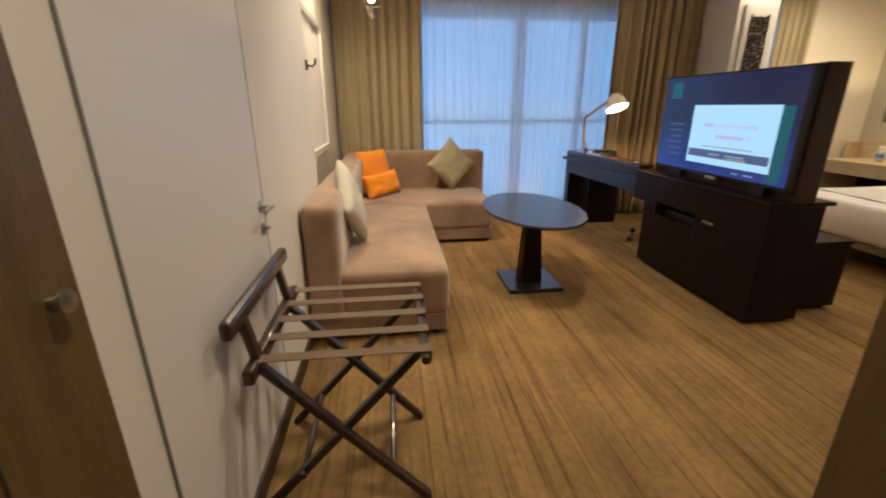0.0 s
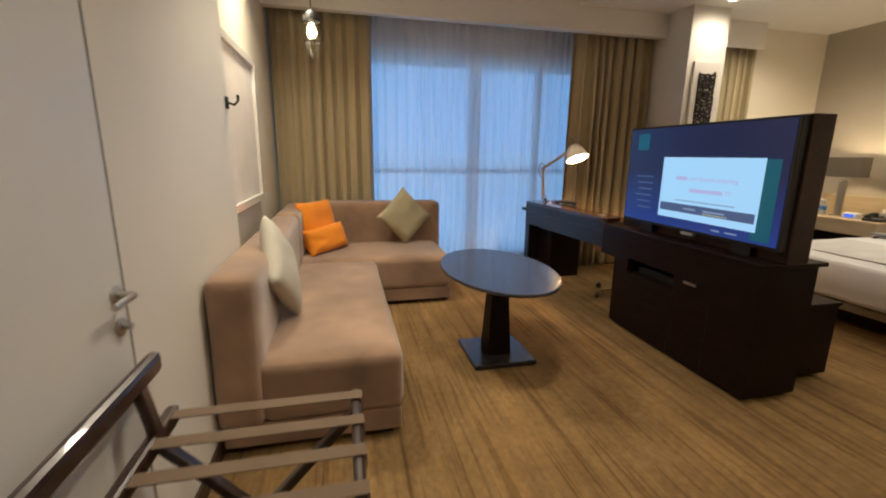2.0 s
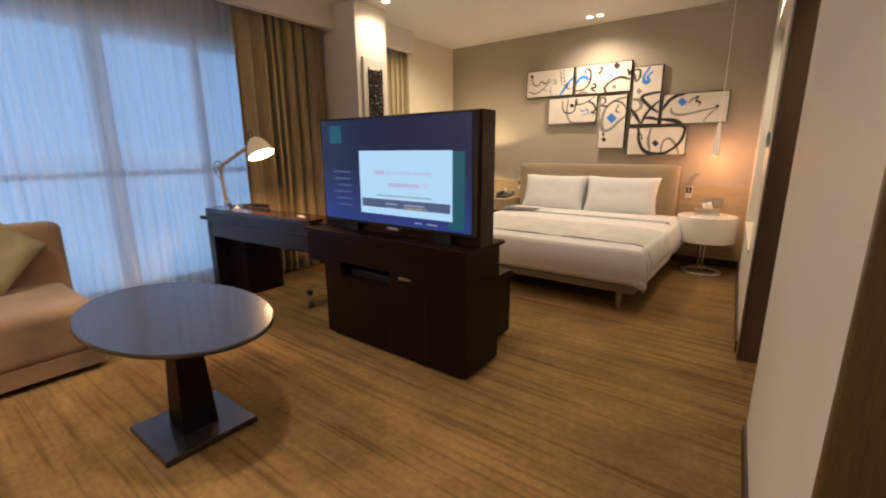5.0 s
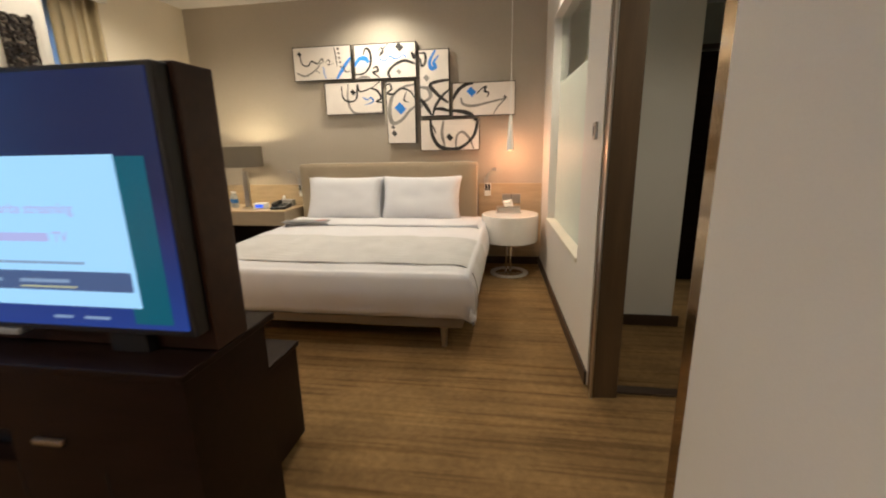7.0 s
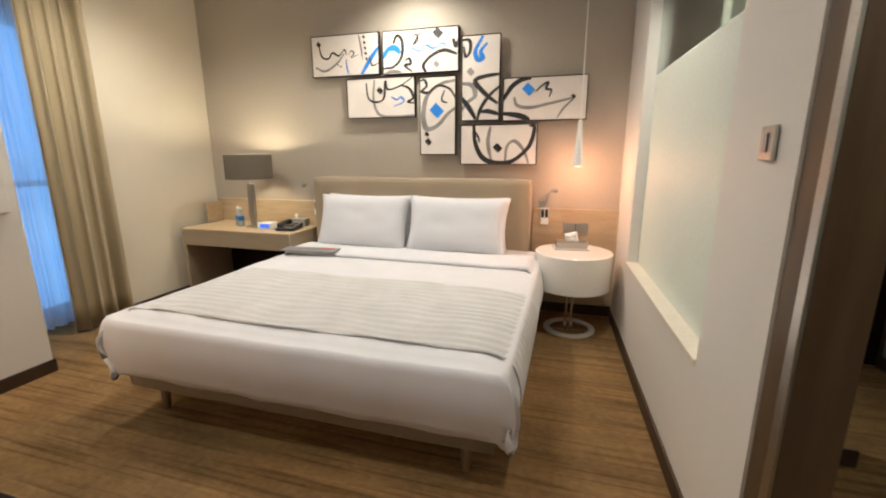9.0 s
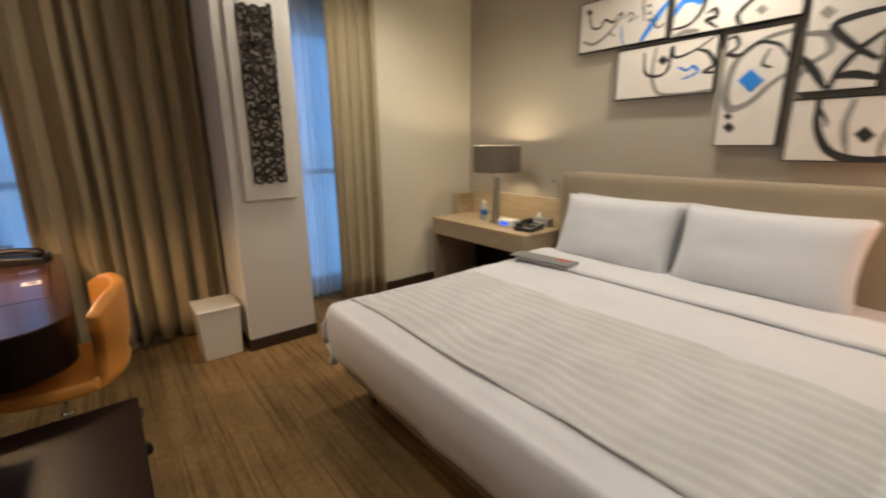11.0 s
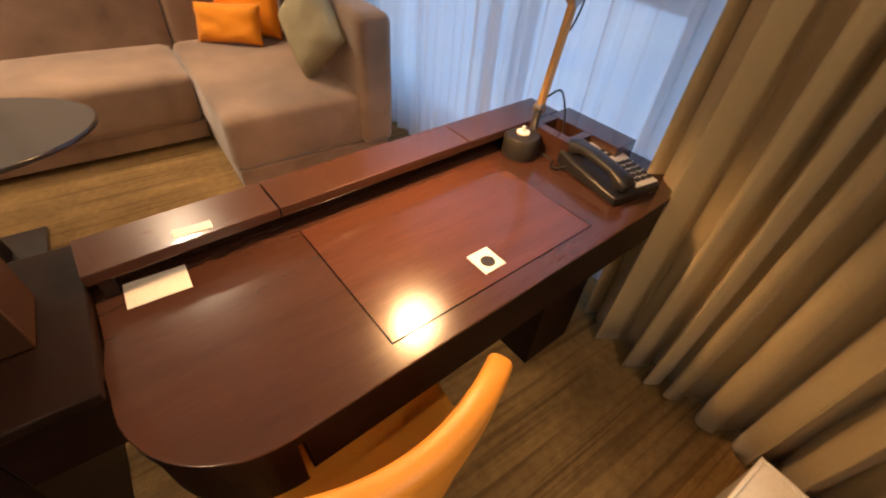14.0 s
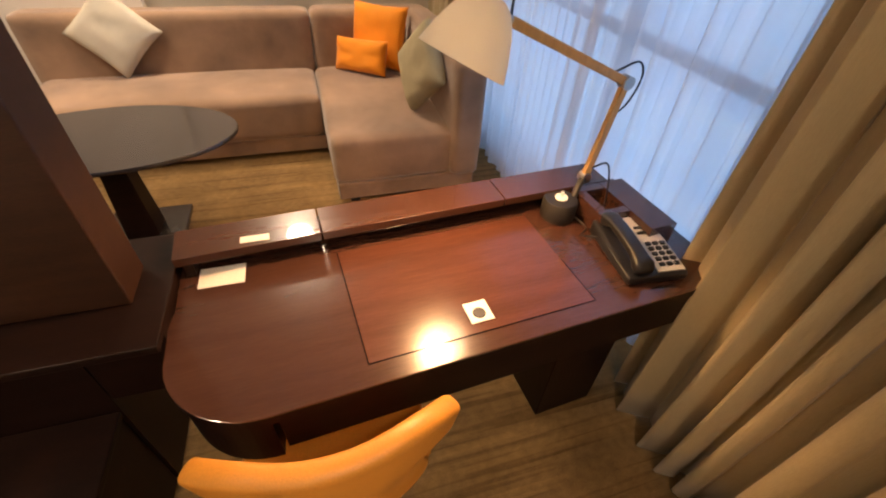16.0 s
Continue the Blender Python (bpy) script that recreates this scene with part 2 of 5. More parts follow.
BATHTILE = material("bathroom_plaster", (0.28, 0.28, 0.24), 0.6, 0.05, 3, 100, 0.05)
TABLETOP = material("dark_gloss_table_top", (0.034, 0.027, 0.025), 0.25, 0.2, 5, 60, 0.0, spec=0.5, coat=0.15)
SHEER = cloth_through("white_sheer", (0.86, 0.87, 0.90), 0.20)
SHADECLOTH = cloth_through("grey_shade_cloth", (0.17, 0.15, 0.125), 0.0, 0.36)
LAMPSHADE = cloth_through("cream_lamp_shade", (0.84, 0.76, 0.64), 0.0, 0.09)
SILVER = material("silver_plastic", (0.50, 0.49, 0.47), 0.4, 0.05, 8, 200, 0.03)
GAP = material("shadow_gap", (0.004, 0.003, 0.003), 0.95, 0.1, 8, 100, 0.0, spec=0.0)
SEAM = material("dark_joint", (0.20, 0.19, 0.18), 0.7, 0.1, 8, 100, 0.0)
BOTTLE = material("pale_clear_plastic", (0.80, 0.84, 0.86), 0.15, 0.02, 8, 100, 0.0, trans=0.55)
CLEAR = glass("clear_glass")
GREENGLASS = glass("green_tinted_glass", (0.80, 0.92, 0.84), 0.1)
BULB = glow("lit_bulb", (1.0, 0.80, 0.52), 25)
LAMPINNER = glow("lit_lamp_inside", (1.0, 0.86, 0.66), 9)
DOWNLIT = glow("lit_downlight", (1.0, 0.88, 0.68), 12)
PENDANTLIT = glow("lit_pendant_tip", (1.0, 0.50, 0.22), 5)
NAVY = glow("screen_navy", (0.007, 0.013, 0.065), 1.0)


def screen_shade(m, low, high, z0, z1):
    """The menu's ground brightens from one colour at the foot of the screen to another at its head."""
    n, l = m.node_tree.nodes, m.node_tree.links
    tc, sep, mr, mix = n.new("ShaderNodeTexCoord"), n.new("ShaderNodeSeparateXYZ"), n.new("ShaderNodeMapRange"), n.new("ShaderNodeMix")
    mix.data_type = "RGBA"
    mr.inputs["From Min"].default_value, mr.inputs["From Max"].default_value = z0, z1
    l.new(tc.outputs["Object"], sep.inputs[0])
    l.new(sep.outputs["Z"], mr.inputs[0])
    l.new(mr.outputs[0], mix.inputs["Factor"])
    mix.inputs["A"].default_value, mix.inputs["B"].default_value = (*low, 1), (*high, 1)
    l.new(mix.outputs["Result"], n["Principled BSDF"].inputs["Emission Color"])


screen_shade(NAVY, (0.012, 0.040, 0.22), (0.007, 0.013, 0.055), 0.885, 1.25)
SCREENYELLOW = glow("screen_yellow", (0.55, 0.55, 0.30), 1.0)
SCREENTEAL = glow("screen_teal", (0.0, 0.085, 0.13), 1.0)
SCREENWHITE = glow("screen_white", (0.36, 0.66, 0.98), 1.0)
SCREENPINK = glow("screen_pink", (0.42, 0.44, 0.76), 1.0)
SCREENSLATE = glow("screen_slate", (0.06, 0.10, 0.22), 1.0)
SCREENGREY = glow("screen_grey_text", (0.22, 0.32, 0.48), 1.0)
CLOCKBLUE = glow("clock_display", (0.06, 0.16, 0.9), 1.2)

# ---- mesh helpers ----


def mesh_object(name, bm, mat, parent=None, smooth=False):
    data = bpy.data.meshes.new(name)
    bmesh.ops.recalc_face_normals(bm, faces=bm.faces)
    bm.to_mesh(data)
    bm.free()
    data.materials.append(mat)
    if smooth:
        for p in data.polygons:
            p.use_smooth = True
    ob = new(name, data)
    if parent:
        ob.parent = parent
    return ob


def thing(name, at=(0, 0, 0), label="", category="", group="", kind="", turn=0.0):
    """An empty at the base of a thing; its parts are built in the thing's own metres."""
    ob = new(name)
    ob.matrix_basis = pose(*at, 0, 0, turn)
    ob.empty_display_size = 0.1
    return tagged(ob, label, category, group, kind)


def add_box(bm, x0, x1, y0, y1, z0, z1, bevel=0.0, seg=2):
    made = bmesh.ops.create_cube(bm, size=1.0)["verts"]
    for v in made:
        v.co = Vector((x0 + (v.co.x + 0.5) * (x1 - x0), y0 + (v.co.y + 0.5) * (y1 - y0), z0 + (v.co.z + 0.5) * (z1 - z0)))
    if bevel:
        edges = list({e for v in made for e in v.link_edges})
        bmesh.ops.bevel(bm, geom=edges, offset=bevel, segments=seg, profile=0.5, affect="EDGES")


def box(name, x0, x1, y0, y1, z0, z1, mat, parent=None, bevel=0.004, seg=2, smooth=False):
    bm = bmesh.new()
    add_box(bm, x0, x1, y0, y1, z0, z1, bevel, seg)
    return mesh_object(name, bm, mat, parent, smooth)


def boxes(name, rows, mat, parent=None, bevel=0.003):
    bm = bmesh.new()
    for r in rows:
        add_box(bm, *r, bevel)
    return mesh_object(name, bm, mat, parent)


def lathe(name, profile, mat, parent=None, at=(0, 0, 0), steps=40, squash=1.0, m=None):
    """A turned body from (radius, height) pairs; the profile is closed onto the axis."""
    bm = bmesh.new()
    rings = []
    for r, z in profile:
        rings.append([bm.verts.new((r * math.cos(a), r * math.sin(a) * squash, z)) for a in (2 * math.pi * k / steps for k in range(steps))])
    for a, b in zip(rings, rings[1:]):
        for k in range(steps):
            bm.faces.new((a[k], a[(k + 1) % steps], b[(k + 1) % steps], b[k]))
    if profile[0] != profile[-1]:
        bm.faces.new(rings[0])
        bm.faces.new(rings[-1])
    else:
        bmesh.ops.remove_doubles(bm, verts=bm.verts, dist=1e-6)
    bmesh.ops.transform(bm, matrix=(m if m else Matrix.Translation(at)), verts=bm.verts)
    ob = mesh_object(name, bm, mat, parent)
    for p in ob.data.polygons:
        p.use_smooth = len(p.vertices) == 4
    ob.data.set_sharp_from_angle(angle=radians(38))
    return ob


def tube(name, points, radius, mat, parent=None, sides=10):
    """A round bar along a chain of points."""
    bm = bmesh.new()
    pts = [Vector(p) for p in points]
    rings = []
    for i, p in enumerate(pts):
        d = (pts[min(i + 1, len(pts) - 1)] - pts[max(i - 1, 0)]).normalized()
        side = d.cross(Vector((0, 0, 1)))
        side = (side if side.length > 0.05 else d.cross(Vector((0, 1, 0)))).normalized()
        up = side.cross(d)
        rings.append([bm.verts.new(p + radius * (math.cos(a) * side + math.sin(a) * up)) for a in (2 * math.pi * k / sides for k in range(sides))])
    for a, b in zip(rings, rings[1:]):
        for k in range(sides):
            bm.faces.new((a[k], a[(k + 1) % sides], b[(k + 1) % sides], b[k]))
    bm.faces.new(rings[0])
    bm.faces.new(rings[-1])
    ob = mesh_object(name, bm, mat, parent)
    for p in ob.data.polygons:
        p.use_smooth = len(p.vertices) == 4
    ob.data.set_sharp_from_angle(angle=radians(38))
    return ob


def bar(name, a, b, width, depth, mat, parent=None, bevel=0.004):
    """A squared timber from a to b: width across the level, depth the other way."""
    a, b = Vector(a), Vector(b)
    bm = bmesh.new()
    add_box(bm, -width / 2, width / 2, -depth / 2, depth / 2, 0, (b - a).length, bevel)
    bmesh.ops.transform(bm, matrix=Matrix.Translation(a) @ (b - a).to_track_quat("Z", "Y").to_matrix().to_4x4(), verts=bm.verts)
    return mesh_object(name, bm, mat, parent)


def smooth_line(points, steps=10):
    """A Catmull-Rom line through points of any dimension."""
    pts = [np.array(p, float) for p in points]
    pts = [2 * pts[0] - pts[1]] + pts + [2 * pts[-1] - pts[-2]]
    out = []
    for a, b, c, d in zip(pts, pts[1:], pts[2:], pts[3:]):
        for k in range(steps):
            t = k / steps
            out.append(0.5 * (2 * b + (c - a) * t + (2 * a - 5 * b + 4 * c - d) * t * t + (3 * b - a - 3 * c + d) * t ** 3))
    return out + [pts[-2]]


def pillow(name, w, h, thick, mat, parent=None, m=None, crumple=0.012, seed=0, n=22):
    """A stuffed cushion with pinched corners and seams, standing in its own x and z."""
    bm = bmesh.new()
    grid = {}
    for s in (1, -1):
        for i in range(n + 1):
            for j in range(n + 1):
                u, v = 2 * i / n - 1, 2 * j / n - 1
                if s < 0 and (abs(u) == 1 or abs(v) == 1):
                    grid[s, i, j] = grid[1, i, j]
                    continue
                puff = ((1 - u ** 4) * (1 - v ** 4)) ** 0.5
                pinch = 1 - 0.07 * (1 - abs(u) ** 2) * (abs(v) ** 3)
                pinch2 = 1 - 0.07 * (1 - abs(v) ** 2) * (abs(u) ** 3)
                w1 = noise.noise(Vector((u * 2.2, v * 2.2, seed * 7.3 + s)))
                y = s * (thick / 2 * puff + crumple * w1 * puff)
                grid[s, i, j] = bm.verts.new((u * w / 2 * pinch2, y, v * h / 2 * pinch))
        for i in range(n):
            for j in range(n):
                bm.faces.new((grid[s, i, j], grid[s, i + 1, j], grid[s, i + 1, j + 1], grid[s, i, j + 1]))
    if m:
        bmesh.ops.transform(bm, matrix=m, verts=bm.verts)
    return mesh_object(name, bm, mat, parent, True)


def soft_block(name, x0, x1, y0, y1, z0, z1, mat, parent=None, r=0.05, swell=0.015, n=14, seed=0):
    """An upholstered block: rounded edges and a slightly uneven, swollen skin."""
    bm = bmesh.new()
    cx, cy, cz = (x0 + x1) / 2, (y0 + y1) / 2, (z0 + z1) / 2
    hx, hy, hz = (x1 - x0) / 2, (y1 - y0) / 2, (z1 - z0) / 2
    add_box(bm, -hx, hx, -hy, hy, -hz, hz)
    bmesh.ops.subdivide_edges(bm, edges=bm.edges, cuts=n, use_grid_fill=True)
    for v in bm.verts:
        # slide the grid towards the edges, so that they can be rounded
        q = []
        for c, h in zip(v.co, (hx, hy, hz)):
            t = c / h
            q.append(h * math.copysign(abs(t) ** 0.6, t))
        p = Vector(q)
        core = Vector([max(-h + r, min(h - r, c)) for c, h in zip(p, (hx, hy, hz))])
        off = p - core
        if off.length > 1e-6:
            p = core + off.normalized() * r if sum(abs(o) > 1e-6 for o in off) > 1 else core + off
        u, w, k = p.x / hx, p.y / hy, p.z / hz
        push = swell * (1 - u * u) * (1 - w * w) if abs(k) > 0.8 else 0
        p.z += math.copysign(push, k)
        p += Vector((1, 1, 1)) * 0.004 * noise.noise(Vector((p.x * 5, p.y * 5, p.z * 5 + seed)))
        v.co = p + Vector((cx, cy, cz))
    return mesh_object(name, bm, mat, parent, True)


def drape(name, x0, x1, y, z0, z1, folds, amp, mat, parent=None, seed=0, thick=0.004, flare=0.15):
    """A hanging curtain: deep uneven folds that open towards the hem."""
    bm = bmesh.new()
    rnd = random.Random(seed)
    nx, nz = folds * 14, 14
    widths = [rnd.uniform(0.65, 1.35) for _ in range(folds)]
    edges = np.concatenate([[0], np.cumsum(widths) / sum(widths)])
    depth = [rnd.uniform(0.6, 1.25) for _ in range(folds)]
    rows = []
    for j in range(nz + 1):
        h = j / nz
        row = []
        for i in range(nx + 1):
            f = i / 14
            k = min(int(f), folds - 1)
            t = f - k
            u = edges[k] + (edges[k + 1] - edges[k]) * t
            wave = math.sin(2 * math.pi * t) + 0.25 * math.sin(4 * math.pi * t + k)
            a = amp * depth[k] * (0.65 + 0.35 * (1 - h) + flare * (1 - h))
            wob = 0.012 * noise.noise(Vector((f * 0.7, h * 2.0, seed)))
            xx = x0 + (x1 - x0) * u + 0.25 * amp * math.sin(2 * math.pi * t * 2 + k) + wob * (1 - h)
            row.append(bm.verts.new((xx, y + a * wave + wob, z0 + (z1 - z0) * h)))
        rows.append(row)
    for a, b in zip(rows, rows[1:]):
        for i in range(nx):
            bm.faces.new((a[i], a[i + 1], b[i + 1], b[i]))
    ob = mesh_object(name, bm, mat, parent, True)
    if thick:
        s = ob.modifiers.new("cloth", "SOLIDIFY")
        s.thickness = thick
    return ob


def structure(ob, label="", category=""):
    return tagged(ob, label, category, kind="structure")

# ---- the rooms ----
XL, XLN, XH = -0.48, -0.57, 6.19        # door wall, nook wall, headboard wall
YW, YB, YE = 5.42, 0.855, 0.82           # window wall, bathroom wall, entry stub wall
ZC, ZL = 2.90, 3.00                     # bedroom and lounge ceilings

# the wall with the bathroom opening runs slightly out of square
SOUTH = Matrix.Translation((3.6, 0.84, 0)) @ pose(0, 0, 0, 0, 0, 2.6) @ Matrix.Translation((-3.6, -0.84, 0))


def south(ob):
    ob.matrix_basis = SOUTH @ ob.matrix_basis
    return ob


structure(box("floor", -0.8, 6.5, -2.3, 5.7, -0.15, 0.0, CARPET, bevel=0), "brown streaked carpet in the whole suite", "floor")
structure(box("ceiling_bedroom", 2.60, 6.5, 0.70, 5.7, ZC, 3.2, CEILING, bevel=0), "plain white plaster ceiling over the bed", "ceiling")
structure(box("ceiling_lounge", -0.8, 2.60, -2.3, 5.7, ZL, 3.2, CEILING, bevel=0), "plain white plaster ceiling over the lounge", "ceiling")
structure(box("ceiling_bathroom", 2.60, 6.5, -2.3, 0.70, 2.5, 3.2, CEILING, bevel=0), "plain plaster ceiling over the bathroom", "ceiling")
structure(box("wall_door", -0.80, XL, 0.617, 2.97, 0, ZL, PAINT, bevel=0.003), "white painted wall beside the connecting door", "wall")
structure(box("wall_nook", -0.80, XLN, 2.97, 5.7, 0, ZL, CREAM, bevel=0), "cream painted wall behind the corner sofa", "wall")
structure(box("wall_wardrobe", -0.80, XL + 0.012, -2.3, 0.615, 0, ZL, BROWNWOOD, bevel=0.004), "brown wood wardrobe front beside the entry", "wall")
structure(box("wall_entry_back", -0.8, 1.6, -2.3, -2.1, 0, ZL, PAINT, bevel=0), "white painted wall at the back of the entry", "wall")
structure(box("wall_headboard", XH, 6.5, -0.70, 5.7, 0, 3.2, TAUPE, bevel=0), "taupe textured wall behind the bed", "wall")
structure(box("wall_bedside", 5.02, XH, 5.03, 5.7, 0, ZC, CREAM, bevel=0), "cream wall beside the bedside desk", "wall")
structure(box("column", 3.70, 4.17, 4.53, 5.7, 0, ZC, PAINT, bevel=0.006), "off-white square column between the windows", "column")
south(structure(box("wall_stub", 1.21, 2.60, 0.60, YE, 0, ZL, PAINT, bevel=0.004), "white wall between the entry and the bathroom", "wall"))
south(structure(box("wall_stub_end", 1.185, 1.207, -2.1, YE + 0.01, 0, ZL, BROWNWOOD, bevel=0.004), "brown wood panelled end of the wall", "wall"))
south(structure(box("wall_entry_side", 1.21, 2.60, -2.3, 0.597, 0, ZL, PAINT, bevel=0), "plain wall behind the entry panel", "wall"))
south(structure(box("bronze_post", 2.603, 2.71, 0.70, 0.80, 0, ZC, BRONZE, bevel=0.01), "polished bronze trim on the wall end", "trim"))
# bathroom wall with its internal window
south(structure(boxes("wall_bathroom", [(3.66, 4.11, 0.74, YB, 0, ZC), (5.62, XH - 0.003, 0.74, YB, 0, ZC), (4.11, 5.62, 0.74, YB, 0, 0.60), (4.11, 5.62, 0.74, YB, 2.42, ZC)], PAINT, bevel=0.0), "white wall with an internal window to the bathroom", "wall"))
south(structure(box("door_post", 3.535, 3.655, 0.72, YB - 0.005, 0, ZC, DARKBRONZE, bevel=0.006), "bronze brown post at the bathroom opening", "trim"))
south(structure(box("door_post_edge", 3.525, 3.56, YB - 0.004, YB + 0.006, 0, ZC, STEEL, bevel=0.002), "polished metal edge of the bathroom opening", "trim"))
south(structure(box("window_sill", 4.112, 5.618, 0.742, YB + 0.012, 0.601, 0.632, MARBLE, bevel=0.004), "pale stone sill of the internal window", "sill"))
south(structure(box("window_internal_lower", 4.112, 5.618, 0.775, 0.787, 0.634, 1.87, FROST, bevel=0), "frosted pale green pane", "window"))
g = structure(box("window_internal_upper", 4.112, 5.618, 0.775, 0.787, 1.873, 2.418, GREENGLASS, bevel=0), "clear green tinted pane", "window")
south(g)
g.visible_shadow = False
south(structure(box("wall_bath_inner", 4.56, 4.66, 0.05, 0.738, 0.0, 2.5, PAINT, bevel=0.003), "white partition inside the bathroom", "wall"))
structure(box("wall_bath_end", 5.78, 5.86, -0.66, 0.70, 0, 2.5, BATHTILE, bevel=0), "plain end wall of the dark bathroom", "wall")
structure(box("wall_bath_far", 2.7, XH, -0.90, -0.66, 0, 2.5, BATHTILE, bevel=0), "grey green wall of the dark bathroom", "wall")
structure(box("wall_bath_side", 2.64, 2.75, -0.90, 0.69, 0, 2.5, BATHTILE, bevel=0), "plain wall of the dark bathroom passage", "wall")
structure(box("threshold", 3.585, 3.655, -0.655, 0.718, 0.0, 0.014, SKIRT, bevel=0.004), "dark wooden threshold strip", "threshold")
structure(box("wall_living_window_left", -0.8, 0.05, YW, 5.7, 0, 3.2, PAINT, bevel=0), "wall beside the large window", "wall")
structure(boxes("wall_window", [(0.05, 3.70, YW, 5.7, 2.42, 3.2), (0.05, 3.70, YW, 5.7, 0, 0.06), (4.17, 5.02, YW, 5.7, 2.42, 3.2), (4.17, 5.02, YW, 5.7, 0, 0.06), (3.10, 3.70, YW, 5.7, 0.06, 2.42)], PAINT, bevel=0), "wall round the windows", "wall")
structure(box("curtain_box_lounge", XLN, 3.698, 4.88, 4.98, 2.66, ZL, PAINT, bevel=0.004), "white pelmet above the large window", "pelmet")
structure(box("curtain_box_bedroom", 4.172, 5.018, 4.84, 4.90, 2.62, ZC - 0.002, PAINT, bevel=0.004), "white pelmet above the narrow window", "pelmet")
SK = 0.085
structure(boxes("baseboard", [
    (XL, XL + 0.014, 0.62, 2.97, 0, SK), (XLN, XLN + 0.014, 2.975, 5.1, 0, SK), (5.05, XH, 5.016, 5.03, 0, SK),
    (3.692, 4.178, 4.518, 4.53, 0, SK), (3.688, 3.70, 4.53, 5.1, 0, SK), (4.17, 4.182, 4.53, 5.1, 0, SK),
    (XH - 0.014, XH, 0.9, 5.0, 0, SK),
    (4.546, 4.56, 0.06, 0.76, 0, SK), (2.71, XH, -0.66, -0.646, 0, SK)], SKIRT, bevel=0.003), "dark brown wooden baseboard", "baseboard")


south(structure(boxes("baseboard_south", [(3.66, XH - 0.02, YB, YB + 0.014, 0, SK), (1.22, 2.60, YE, YE + 0.012, 0, SK)], SKIRT, bevel=0.003), "dark brown wooden baseboard", "baseboard"))


def window(name, x0, x1, bars, rail, label):
    w = thing(name, (0, 0, 0), label, "window", kind="structure")
    rows = [(x0, x1, 5.44, 5.52, 0.06, 0.13), (x0, x1, 5.44, 5.52, 2.33, 2.42), (x0, x0 + 0.06, 5.44, 5.52, 0.13, 2.33), (x1 - 0.06, x1, 5.44, 5.52, 0.13, 2.33)]
    rows += [(b - 0.035, b + 0.035, 5.44, 5.52, 0.13, 2.33) for b in bars]
    boxes("frame", rows, SLATE, w)
    box("transom", x0 + 0.06, x1 - 0.06, 5.43, 5.47, rail - 0.025, rail + 0.025, SLATE, w)
    p = box("pane", x0 + 0.05, x1 - 0.05, 5.485, 5.491, 0.12, 2.34, CLEAR, w, bevel=0)
    p.visible_shadow = False
    return w


window("window_lounge", 0.05, 3.10, (1.62, 2.45), 1.16, "large dark-framed window with blue dusk outside")
window("window_bedroom", 4.17, 5.02, (), 1.16, "narrow dark-framed window with blue dusk outside")


def backdrop():
    """The misty blue town far below, with a few lit streets."""
    m = bpy.data.materials.new("dusk_distance")
    m.use_nodes = True
    n, l = m.node_tree.nodes, m.node_tree.links
    n.remove(n["Principled BSDF"])
    em = n.new("ShaderNodeEmission")
    tc, mp, nz, cr = n.new("ShaderNodeTexCoord"), n.new("ShaderNodeMapping"), n.new("ShaderNodeTexNoise"), n.new("ShaderNodeValToRGB")
    mp.inputs["Scale"].default_value = (1, 1, 5)
    l.new(tc.outputs["Object"], mp.inputs["Vector"])
    l.new(mp.outputs[0], nz.inputs["Vector"])
    nz.inputs["Scale"].default_value, nz.inputs["Detail"].default_value = 0.05, 6
    e = cr.color_ramp.elements
    e[0].position, e[0].color = 0.35, (0.16, 0.41, 0.86, 1)
    e[1].position, e[1].color = 0.68, (0.31, 0.60, 0.98, 1)
    l.new(nz.outputs[0], cr.inputs[0])
    l.new(cr.outputs[0], em.inputs[0])
    em.inputs[1].default_value = 1.6
    l.new(em.outputs[0], n["Material Output"].inputs[0])
    bm = bmesh.new()
    vs = [bm.verts.new(p) for p in ((-220, 70, -60), (220, 70, -60), (220, 70, 2), (-220, 70, 2))]
    bm.faces.new(vs)
    return structure(mesh_object("backdrop", bm, m), "misty blue town below at dusk", "distance")


backdrop()

# ---- curtains ----
c = thing("curtain", (0, 0, 0), "full-length gold taupe drape beside the large window", "curtain", "drapes")
drape("panel", XLN + 0.03, 0.42, 5.12, 0.02, 2.80, 8, 0.045, DRAPE, c, 1)
c = thing("curtain", (0, 0, 0), "full-length gold taupe drape gathered beside the column", "curtain", "drapes")
drape("panel", 2.67, 3.692, 5.10, 0.02, 2.80, 8, 0.055, DRAPE, c, 2)
c = thing("curtain", (0, 0, 0), "gathered taupe drape at the narrow window", "curtain", "drapes")
drape("panel", 4.62, 5.06, 4.99, 0.02, 2.80, 4, 0.045, DRAPE, c, 3)
c = thing("sheer_curtain", (0, 0, 0), "white translucent sheer across the large window", "sheer curtain", "sheers")
drape("panel", 0.10, 1.66, 5.27, 0.03, 2.80, 17, 0.018, SHEER, c, 4, thick=0)
drape("panel", 1.54, 3.05, 5.29, 0.03, 2.80, 16, 0.018, SHEER, c, 5, thick=0)
c = thing("sheer_curtain", (0, 0, 0), "white translucent sheer at the narrow window", "sheer curtain", "sheers")
drape("panel", 4.19, 4.98, 5.25, 0.03, 2.80, 9, 0.022, SHEER, c, 6, thick=0)
